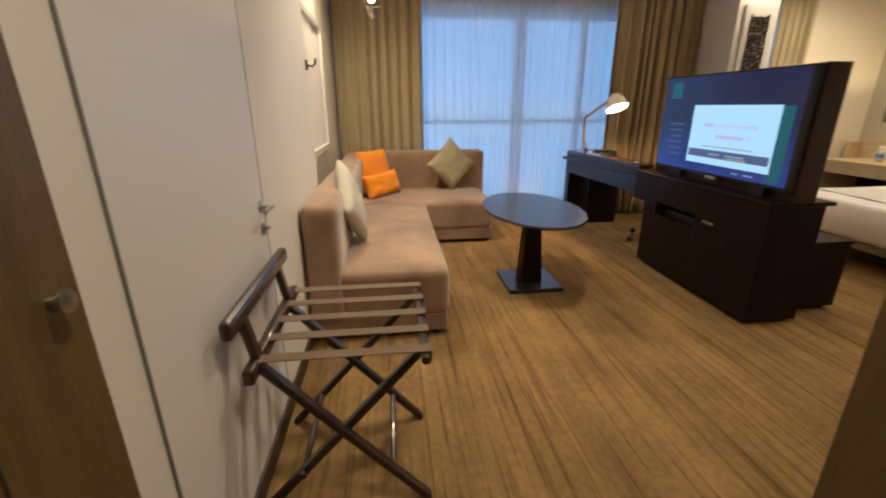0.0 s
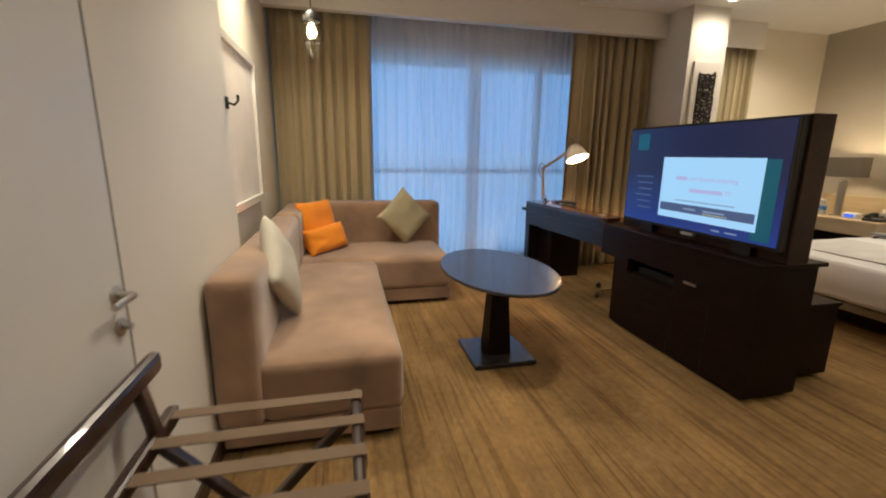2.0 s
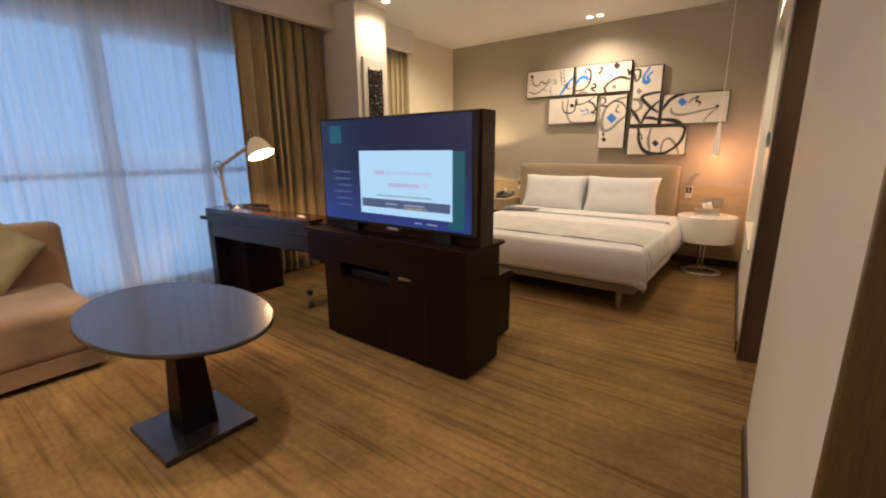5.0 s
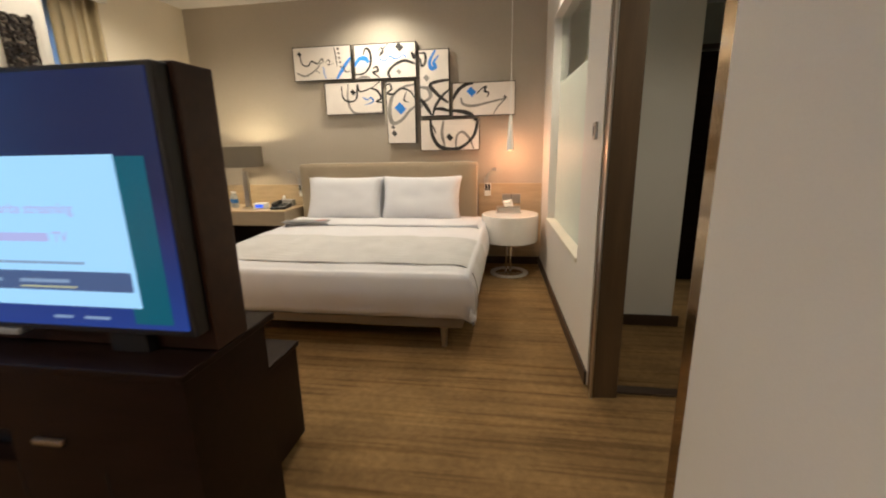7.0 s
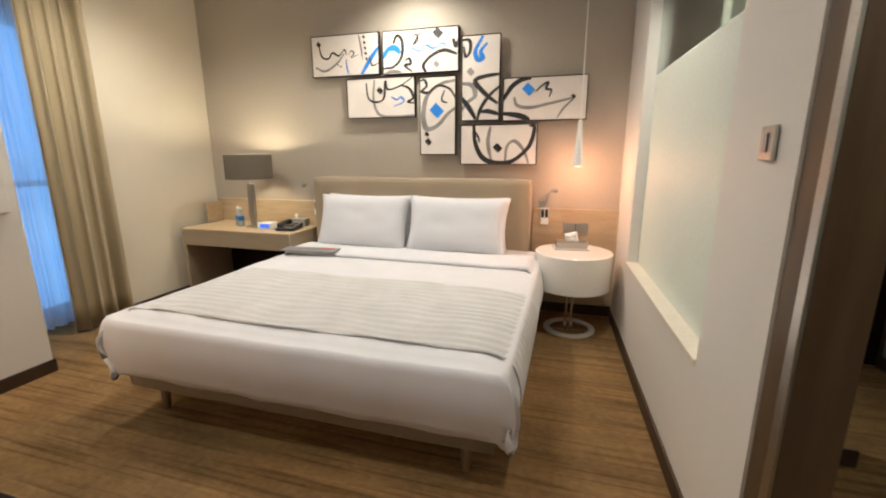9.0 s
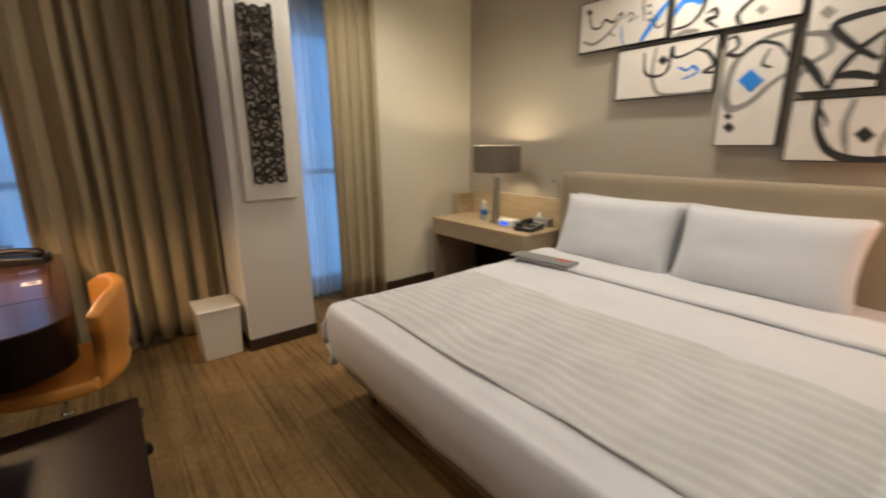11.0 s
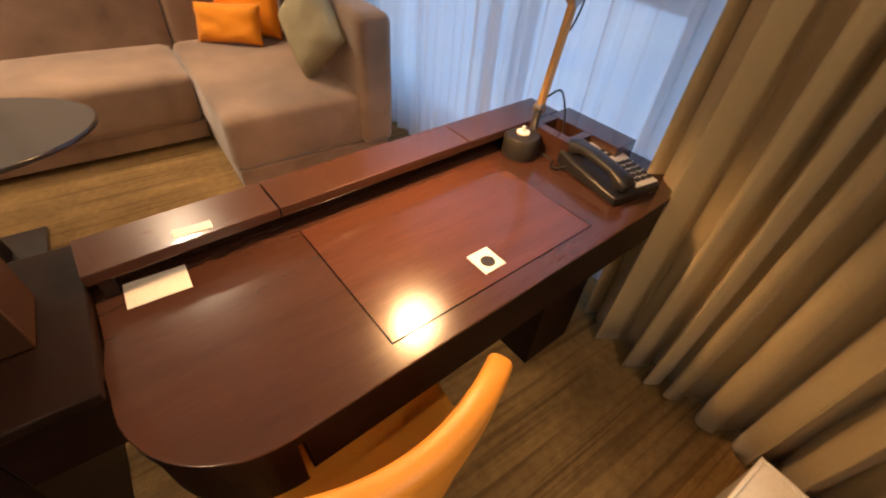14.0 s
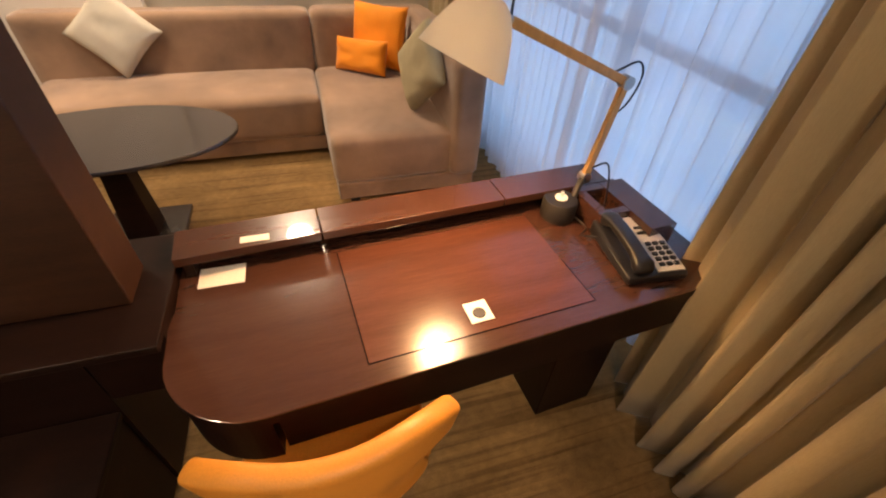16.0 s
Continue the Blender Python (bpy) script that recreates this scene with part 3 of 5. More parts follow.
for x0, x1, y in ((XLN + 0.02, 3.68, 5.14), (4.19, 5.0, 5.02)):
    r = thing("curtain_rail", (0, 0, 0), "white metal curtain rail under the pelmet", "curtain rail", "curtain rails")
    box("track", x0, x1, y - 0.02, y + 0.02, 2.80, 2.83, WHITEPLASTIC, r)
    box("track", x0, x1, y + 0.11, y + 0.15, 2.80, 2.83, WHITEPLASTIC, r)

# ---- lounge ----


def sofa():
    s = thing("corner_sofa", (0, 0, 0), "taupe velvet corner sofa along the wall and window", "sofa")
    soft_block("seat", -0.30, 0.356, 2.235, 4.08, 0.14, 0.445, BROWNFELT, s, 0.055, 0.02, 16, 1)
    soft_block("seat", -0.30, 1.05, 4.085, 4.88, 0.14, 0.445, BROWNFELT, s, 0.055, 0.02, 16, 2)
    soft_block("backrest", XL + 0.004, -0.27, 2.205, 4.10, 0.14, 0.85, BROWNFELT, s, 0.05, 0.0, 14, 3)
    soft_block("backrest", XL + 0.004, -0.27, 4.105, 5.03, 0.14, 0.85, BROWNFELT, s, 0.05, 0.0, 14, 4)
    soft_block("backrest", -0.265, 1.10, 4.83, 5.03, 0.14, 0.87, BROWNFELT, s, 0.05, 0.0, 16, 5)
    box("base", XL + 0.02, 0.340, 2.25, 4.09, 0.035, 0.15, BROWNFELT, s, 0.012)
    box("base", XL + 0.02, 1.05, 4.10, 5.01, 0.035, 0.15, BROWNFELT, s, 0.012)
    for x, y in ((-0.40, 2.32), (0.27, 2.32), (-0.40, 4.9), (1.0, 4.2), (1.0, 4.92), (0.27, 4.2)):
        box("foot", x - 0.03, x + 0.03, y - 0.03, y + 0.03, 0, 0.04, BLACK, s)


sofa()
c = tagged(pillow("cushion", 0.46, 0.46, 0.15, ORANGE, seed=1), "bright orange square cushion in the sofa corner", "cushion", "orange cushions")
c.matrix_basis = pose(-0.15, 4.60, 0.685, -14, 0, 52)
c = tagged(pillow("cushion", 0.48, 0.25, 0.13, ORANGE, seed=2), "small orange oblong cushion on the sofa seat", "cushion", "orange cushions")
c.matrix_basis = pose(-0.07, 4.44, 0.572, -18, -4, 46)
c = tagged(pillow("cushion", 0.43, 0.43, 0.15, SAND, seed=3), "sand coloured cushion standing on its corner", "cushion", "pale cushions")
c.matrix_basis = pose(0.70, 4.715, 0.73, -14, 45, 4)
c = tagged(pillow("cushion", 0.43, 0.43, 0.12, PALECLOTH, seed=4), "pale cloth cushion against the sofa back", "cushion", "pale cushions")
c.matrix_basis = pose(-0.242, 2.80, 0.738, 0, 0, 88) @ pose(0, 0, 0, -14, 0, 0) @ pose(0, 0, 0, 0, 45, 0)


def coffee_table():
    t = thing("oval_table", (1.09, 2.99, 0), "dark gloss oval table on a square pedestal", "table")
    lathe("top", [(0.0, 0.585), (0.415, 0.585), (0.43, 0.592), (0.43, 0.604), (0.426, 0.61), (0.0, 0.61)], TABLETOP, t, steps=96, m=Matrix.Translation((0.0, 0.04, 0)) @ Matrix.Diagonal((0.85, 1.38, 1, 1)))
    bm = bmesh.new()
    add_box(bm, -0.09, 0.09, -0.09, 0.09, 0.03, 0.585, 0.006)
    for v in bm.verts:
        k = (v.co.z - 0.03) / 0.555
        v.co.x *= 0.92 - 0.34 * k
        v.co.y *= 0.92 - 0.34 * k
    mesh_object("pedestal", bm, WENGE, t)
    box("base", -0.212, 0.212, -0.212, 0.212, 0.0, 0.032, TABLETOP, t, 0.005)


coffee_table()


def luggage_rack():
    k = thing("luggage_rack", (0, 0, 0), "folding dark wood luggage rack with brown straps", "luggage rack")
    for y in (1.11, 1.53):
        bar("leg", (0.125, y, 0.0), (-0.40, y, 0.60), 0.038, 0.028, RACKWOOD, k, 0.008)
        bar("leg", (-0.437, y + 0.035, 0.0), (0.115, y + 0.035, 0.60), 0.038, 0.028, RACKWOOD, k, 0.008)
        bar("back_post", (-0.39, y + 0.002, 0.585), (-0.425, y + 0.002, 0.77), 0.045, 0.026, RACKWOOD, k, 0.008)
    bar("rail", (-0.40, 1.02, 0.605), (-0.40, 1.66, 0.605), 0.034, 0.05, RACKWOOD, k, 0.01)
    bar("rail", (0.118, 1.05, 0.605), (0.118, 1.66, 0.605), 0.03, 0.03, RACKWOOD, k, 0.01)
    bar("back_rail", (-0.425, 0.985, 0.775), (-0.425, 1.655, 0.775), 0.036, 0.06, RACKWOOD, k, 0.016)
    for z, x in ((0.14, 0.0), (0.14, -0.31)):
        bar("stretcher", (x, 1.11, z), (x, 1.565, z), 0.022, 0.022, RACKWOOD, k, 0.006)
    for i in range(5):
        y = 1.10 + i * 0.128
        bm = bmesh.new()
        add_box(bm, -0.415, 0.135, y - 0.022, y + 0.022, 0.622, 0.6255, 0.001)
        add_box(bm, 0.1345, 0.138, y - 0.022, y + 0.022, 0.585, 0.6255, 0.001)
        mesh_object("strap", bm, STRAP, k)


luggage_rack()


def connecting_door():
    d = thing("door_connecting", (XL, 1.195, 0), "flush white connecting door with a lever handle", "door", kind="structure")
    box("leaf", 0.0015, 0.006, -0.455, 0.45, 0.09, 2.12, DOORPAINT, d, 0.002)
    boxes("seam", [(0.0, 0.0064, 0.4505, 0.459, 0.09, 2.13), (0.0, 0.0064, -0.4605, -0.4555, 0.09, 2.13), (0.0, 0.0064, -0.464, 0.459, 2.1305, 2.138)], SEAM, d, 0)
    m = pose(0.006, 0.405, 0.985, 0, 90, 0)
    lathe("rosette", [(0, 0), (0.026, 0), (0.026, 0.006), (0.022, 0.009), (0, 0.009)], STEEL, d, m=m, steps=28)
    tube("handle", [(0.008, 0.405, 0.985), (0.045, 0.405, 0.985), (0.052, 0.398, 0.985), (0.053, 0.30, 0.985)], 0.009, STEEL, d)
    m = pose(0.006, 0.405, 0.90, 0, 90, 0)
    lathe("thumb_turn", [(0, 0), (0.024, 0), (0.024, 0.006), (0.02, 0.009), (0.008, 0.01), (0.008, 0.03), (0, 0.03)], STEEL, d, m=m, steps=28)


connecting_door()
w = thing("wardrobe_handle", (XL + 0.012, 0.55, 1.08), "small steel knob on the brown wardrobe", "handle")
lathe("knob", [(0, 0), (0.008, 0), (0.008, 0.014), (0.018, 0.02), (0.018, 0.028), (0, 0.03)], STEEL, w, m=pose(0, 0, 0, 0, 90, 0), steps=24)
structure(boxes("wardrobe_joint", [(XL + 0.0125, XL + 0.0135, 0.40, 0.405, 0, ZL), (1.2235, 1.2245, 0.40, 0.408, 0, ZL)], BLACK, bevel=0), "dark joint between wood panels", "trim")


def picture_nook():
    p = thing("framed_picture", (XLN, 3.58, 0.98), "large pale picture in a deep white frame", "picture")
    boxes("frame", [(0.001, 0.04, -0.56, -0.51, 0, 1.05), (0.001, 0.04, 0.51, 0.56, 0, 1.05), (0.001, 0.04, -0.51, 0.51, 0, 0.05), (0.001, 0.04, -0.51, 0.51, 1.0, 1.05)], WHITELACQUER, p)
    box("sheet", 0.001, 0.02, -0.508, 0.508, 0.052, 0.998, CANVAS, p, 0)


picture_nook()
p = thing("wall_hook_lamp", (XL, 2.94, 1.60), "small black metal wall bracket", "bracket")
box("plate", 0.0, 0.012, -0.02, 0.02, -0.03, 0.03, IRON, p)
tube("arm", [(0.008, 0, 0.0), (0.04, 0.0, -0.01), (0.06, 0, 0.01), (0.062, 0, 0.04)], 0.007, IRON, p)


def lantern():
    k = thing("pendant_lantern", (-0.06, 3.50, 2.10), "black wire pendant lantern with a lit bulb", "lamp")
    lathe("cap", [(0, 0.135), (0.02, 0.135), (0.045, 0.11), (0.06, 0.07), (0.056, 0.07), (0.04, 0.105), (0, 0.125)], IRON, k, steps=28)
    tube("cord", [(0, 0, 0.13), (0, 0, ZL - 2.10)], 0.004, BLACK, k, 6)
    lathe("bulb", [(0, -0.03), (0.018, -0.025), (0.03, 0.0), (0.026, 0.03), (0.012, 0.06), (0, 0.065)], BULB, k, steps=24)
    for i in range(4):
        a = math.pi / 2 * i + 0.4
        x, y = math.cos(a), math.sin(a)
        tube("wire", [(0.056 * x, 0.056 * y, 0.07), (0.066 * x, 0.066 * y, 0.0), (0.03 * x, 0.03 * y, -0.11), (0.0, 0.0, -0.15)], 0.003, IRON, k, 6)
    tube("ring", [(0.05 * math.cos(a), 0.05 * math.sin(a), -0.05) for a in (math.pi * j / 10 for j in range(21))], 0.003, IRON, k, 6)


lantern()

# ---- media console, desk and chair ----


def outline(name, pts, z0, z1, mat, parent, bevel=0.003):
    bm = bmesh.new()
    f = bm.faces.new([bm.verts.new((x, y, z0)) for x, y in pts])
    up = bmesh.ops.extrude_face_region(bm, geom=[f])["geom"]
    bmesh.ops.translate(bm, vec=(0, 0, z1 - z0), verts=[v for v in up if isinstance(v, bmesh.types.BMVert)])
    if bevel:
        es = [e for e in bm.edges if abs(e.verts[0].co.z - e.verts[1].co.z) < 1e-6]
        bmesh.ops.bevel(bm, geom=es, offset=bevel, segments=2, profile=0.5, affect="EDGES")
    return mesh_object(name, bm, mat, parent)


def console():
    c = thing("media_console", (0, 0, 0), "dark wenge media console joined to the desk", "cabinet")
    boxes("body", [(2.232, 2.60, 2.12, 3.37, 0.03, 0.475), (2.232, 2.60, 2.12, 2.72, 0.475, 0.585), (2.232, 2.60, 3.20, 3.37, 0.475, 0.585), (2.42, 2.60, 2.72, 3.20, 0.475, 0.585), (2.232, 2.60, 2.12, 3.37, 0.585, 0.775)], WENGE, c, 0.0)
    box("plinth", 2.26, 2.58, 2.16, 3.34, 0, 0.03, BLACK, c)
    box("top", 2.226, 2.66, 2.114, 3.575, 0.776, 0.80, WENGE, c, 0.004)
    box("apron", 2.236, 2.60, 3.373, 3.57, 0.55, 0.775, WENGE, c, 0.003)
    box("player", 2.30, 2.415, 2.76, 3.16, 0.478, 0.53, BLACK, c, 0.004)
    box("handle", 2.218, 2.231, 2.53, 2.63, 0.555, 0.572, STEEL, c, 0.003)
    for y in (2.42, 2.72):
        box("door_joint", 2.2295, 2.2318, y - 0.0015, y + 0.0015, 0.03, 0.474, BLACK, c, 0)
    m = thing("low_cabinet", (0, 0, 0), "low dark wenge cabinet behind the console", "cabinet")
    box("body", 2.605, 3.03, 2.26, 3.36, 0.03, 0.475, WENGE, m, 0.003)
    box("top", 2.605, 3.04, 2.25, 3.37, 0.477, 0.50, WENGE, m, 0.004)
    box("plinth", 2.62, 3.0, 2.30, 3.32, 0, 0.03, BLACK, m)
    box("door_joint", 3.0305, 3.032, 2.808, 2.812, 0.04, 0.47, BLACK, m, 0)


console()


def lettering(name, words, at, size, mat, parent):
    """Flat letters in the plane of the screen, reading towards -y."""
    curve = bpy.data.curves.new(name, "FONT")
    curve.body, curve.size, curve.offset = words, size, 0.0006
    flat = new(name, curve)
    data = bpy.data.meshes.new_from_object(flat.evaluated_get(bpy.context.evaluated_depsgraph_get()))
    bpy.data.objects.remove(flat)
    data.transform(Matrix(((0, 0, -1, at[0]), (-1, 0, 0, at[1]), (0, 1, 0, at[2]), (0, 0, 0, 1))))
    data.materials.clear()
    data.materials.append(mat)
    ob = new(name, data)
    ob.parent = parent
    return ob


def television():
    t = thing("television", (0, 0, 0), "flat television showing a blue menu screen", "television")
    box("case", 2.365, 2.506, 2.112, 3.495, 0.802, 1.568, REDBROWN, t, 0.004)
    box("bezel", 2.31, 2.364, 2.125, 3.42, 0.865, 1.562, BLACK, t, 0.006)
    box("screen", 2.3065, 2.312, 2.142, 3.403, 0.885, 1.548, NAVY, t, 0.0)
    # pictures on the screen, from dark ground to front
    box("screen_panel", 2.3055, 2.3063, 2.185, 2.30, 0.90, 1.345, SCREENTEAL, t, 0)
    box("screen_panel", 2.3055, 2.3063, 3.20, 3.32, 1.40, 1.515, SCREENTEAL, t, 0)
    box("screen_window", 2.3045, 2.3053, 2.27, 3.03, 0.945, 1.35, SCREENWHITE, t, 0)
    boxes("screen_heading", [(2.3036, 2.3044, 2.80, 2.895, 1.201, 1.226), (2.3036, 2.3044, 2.515, 2.77, 1.127, 1.150)], SCREENPINK, t, 0)
    lettering("screen_heading", "your favorite streaming", (2.3038, 2.785, 1.203), 0.0385, SCREENPINK, t)
    lettering("screen_heading", "TV", (2.3038, 2.50, 1.127), 0.0385, SCREENPINK, t)
    boxes("screen_text", [(2.3036, 2.3044, 2.42, 2.88, 1.065, 1.072)], SCREENGREY, t, 0)
    box("screen_bar", 2.3036, 2.3044, 2.285, 3.015, 0.99, 1.045, SCREENSLATE, t, 0)
    boxes("screen_button", [(2.3028, 2.3034, 2.70, 2.80, 1.012, 1.022), (2.3028, 2.3034, 2.48, 2.64, 1.012, 1.022)], SCREENGREY, t, 0)
    boxes("screen_list", [(2.3055, 2.3063, 3.12, 3.30 - 0.02 * (i % 3), 1.205 - 0.045 * i, 1.215 - 0.045 * i) for i in range(6)], SCREENSLATE, t, 0)
    box("screen_underline", 2.3028, 2.3034, 2.46, 2.64, 0.998, 1.002, SCREENYELLOW, t, 0)
    boxes("screen_list", [(2.3055, 2.3063, 2.50, 2.56, 0.908, 0.916), (2.3055, 2.3063, 2.38, 2.46, 0.908, 0.916)], SCREENGREY, t, 0)
    box("receiver", 2.305, 2.345, 2.70, 2.80, 0.845, 0.864, GREYPLASTIC, t, 0.004)
    for y in (2.30, 3.10):
        box("foot", 2.325, 2.36, y, y + 0.12, 0.801, 0.866, BLACK, t)


television()


# the desk stands a little askew to the console
DESK = Matrix.Translation((2.28, 3.565, 0)) @ pose(0, 0, 0, 0, 0, 4.0) @ Matrix.Translation((-2.27, -3.58, 0))
TOP, LEDGE = 0.755, 0.838


def desk():
    d = thing("writing_desk", (0, 0, 0), "polished red-brown wooden desk by the window", "desk")
    d.matrix_basis = DESK
    r, cx, cy = 0.225, 2.66, 3.785
    pts = [(2.28, 3.58), (2.50, 3.575), (2.56, 3.562)] + [(cx + r * math.sin(a), cy - r * math.cos(a)) for a in (math.pi / 2 * k / 14 for k in range(1, 15))] + [(2.885, 5.17), (2.28, 5.17)]
    outline("top", pts, TOP - 0.006, TOP, MAHOGANY, d, 0.002)
    outline("top_core", [(x - 0.001, y) for x, y in pts], TOP - 0.034, TOP - 0.0065, WENGE, d, 0.0)
    box("writing_panel", 2.40, 2.823, 4.023, 4.687, TOP - 0.002, TOP + 0.0006, PANELWOOD, d, 0)
    # joints of the lift-up writing panel
    boxes("panel_joint", [(2.40, 2.826, 4.0195, 4.0225, TOP + 0.0002, TOP + 0.0009), (2.8235, 2.8265, 4.0195, 4.690, TOP + 0.0002, TOP + 0.0009), (2.64, 2.823, 4.6875, 4.690, TOP + 0.0002, TOP + 0.0009)], GAP, d, 0)
    for y0, y1 in ((3.585, 3.985), (3.989, 4.60), (4.604, 5.03)):
        box("ledge", 2.26, 2.392, y0, y1, LEDGE - 0.028, LEDGE, MAHOGANY, d, 0.002)
    boxes("ledge_support", [(2.262, 2.285, 3.585, 5.03, TOP - 0.03, LEDGE - 0.029), (2.286, 2.375, 3.60, 3.625, TOP + 0.001, LEDGE - 0.029)], DESKFRONT, d, 0.0)
    boxes("end_ledge", [(2.394, 2.68, 4.985, 5.09, TOP - 0.03, LEDGE), (2.394, 2.43, 4.868, 4.984, TOP + 0.0005, LEDGE), (2.545, 2.575, 4.868, 4.984, TOP + 0.0005, LEDGE), (2.4305, 2.5445, 4.868, 4.905, TOP + 0.0005, LEDGE)], MAHOGANY, d, 0.001)
    box("cable_tray", 2.431, 2.544, 4.906, 4.984, TOP + 0.0005, TOP + 0.02, BLACK, d, 0)
    box("front_apron", 2.262, 2.285, 3.585, 5.03, 0.58, TOP - 0.033, DESKFRONT, d, 0.002)
    box("knee_apron", 2.80, 2.878, 3.80, 5.15, 0.585, TOP - 0.035, WENGE, d, 0.002)
    box("end_panel", 2.262, 2.72, 4.94, 5.03, 0.0, TOP - 0.033, DESKFRONT, d, 0.004)
    box("pedestal", 2.40, 2.78, 4.68, 4.938, 0.0, TOP - 0.033, WENGE, d, 0.004)
    r2 = 0.218
    pts = [(2.50, 3.585), (2.61, 3.585)] + [(cx + r2 * math.sin(a), cy - r2 * math.cos(a)) for a in (math.pi / 2 * k / 14 for k in range(1, 15))] + [(2.50, 3.83)]
    outline("corner_drawer", pts, 0.55, TOP - 0.035, WENGE, d)


desk()


def desk_lamp():
    k = thing("desk_lamp", (0, 0, 0), "jointed wooden desk lamp with a white cone shade", "lamp")
    k.matrix_basis = DESK
    at = (2.435, 4.80, 0)
    lathe("base", [(0, TOP), (0.058, TOP), (0.061, TOP + 0.006), (0.061, TOP + 0.068), (0.056, TOP + 0.076), (0, TOP + 0.078)], IRON, k, at=at, steps=36)
    lathe("switch", [(0, TOP + 0.078), (0.022, TOP + 0.078), (0.022, TOP + 0.084), (0.006, TOP + 0.086), (0.006, TOP + 0.102), (0, TOP + 0.103)], WHITEPLASTIC, k, at=at, steps=20)
    tube("bracket", [(2.435, 4.85, TOP + 0.06), (2.415, 4.88, TOP + 0.11), (2.40, 4.905, TOP + 0.13)], 0.012, IRON, k)
    foot, elbow, head = Vector((2.40, 4.905, 0.88)), Vector((2.402, 4.950, 1.21)), Vector((2.438, 4.50, 1.405))
    bar("lower_arm", foot, elbow, 0.020, 0.026, ASH, k, 0.004)
    lathe("joint", [(0, -0.017), (0.021, -0.017), (0.021, 0.017), (0, 0.017)], STEEL, k, m=Matrix.Translation(elbow) @ pose(0, 0, 0, 0, 90, 0), steps=20)
    lathe("joint", [(0, -0.015), (0.02, -0.015), (0.02, 0.015), (0, 0.015)], STEEL, k, m=Matrix.Translation(foot) @ pose(0, 0, 0, 0, 90, 0), steps=20)
    bar("upper_arm", elbow, head, 0.020, 0.026, ASH, k, 0.004)
    tube("joint", [tuple(head), (2.442, 4.455, 1.425)], 0.012, STEEL, k)
    tilt = look((2.443, 4.440, 1.448), (2.463, 4.305, 1.195)) @ pose(0, 0, 0, 180, 0, 0)
    prof = [(0.018, -0.012), (0.034, -0.010), (0.052, 0.002), (0.068, 0.022), (0.084, 0.052), (0.101, 0.094), (0.116, 0.142), (0.112, 0.142), (0.097, 0.095), (0.080, 0.054), (0.062, 0.026), (0.030, 0.004), (0.018, 0.0), (0.018, -0.012)]
    lathe("shade", prof, LAMPSHADE, k, m=tilt, steps=48)
    lathe("reflector", [(0.0, 0.056), (0.074, 0.060), (0.107, 0.134), (0.1065, 0.136), (0.073, 0.062), (0.0, 0.058)], LAMPINNER, k, m=tilt, steps=40)
    tube("cable", [tuple(p) for p in smooth_line([(2.436, 4.50, 1.41), (2.43, 4.50, 1.50), (2.425, 4.46, 1.525), (2.43, 4.43, 1.455)], 8)], 0.0035, BLACK, k, 6)
    tube("cable", [tuple(p) for p in smooth_line([(2.40, 4.90, 1.245), (2.395, 4.985, 1.265), (2.39, 5.02, 1.21), (2.392, 4.99, 1.13), (2.398, 4.935, 1.10)], 8)], 0.0035, BLACK, k, 6)
    tube("cable", [tuple(p) for p in smooth_line([(2.41, 4.915, 0.92), (2.43, 4.96, 0.94), (2.47, 4.955, 0.88), (2.49, 4.95, 0.79)], 8)], 0.0035, BLACK, k, 6)
    tube("cable", [tuple(p) for p in smooth_line([(2.47, 4.84, TOP + 0.02), (2.53, 4.86, TOP + 0.004), (2.56, 4.82, TOP + 0.004), (2.60, 4.85, TOP + 0.02)], 8)], 0.0035, BLACK, k, 6)


desk_lamp()


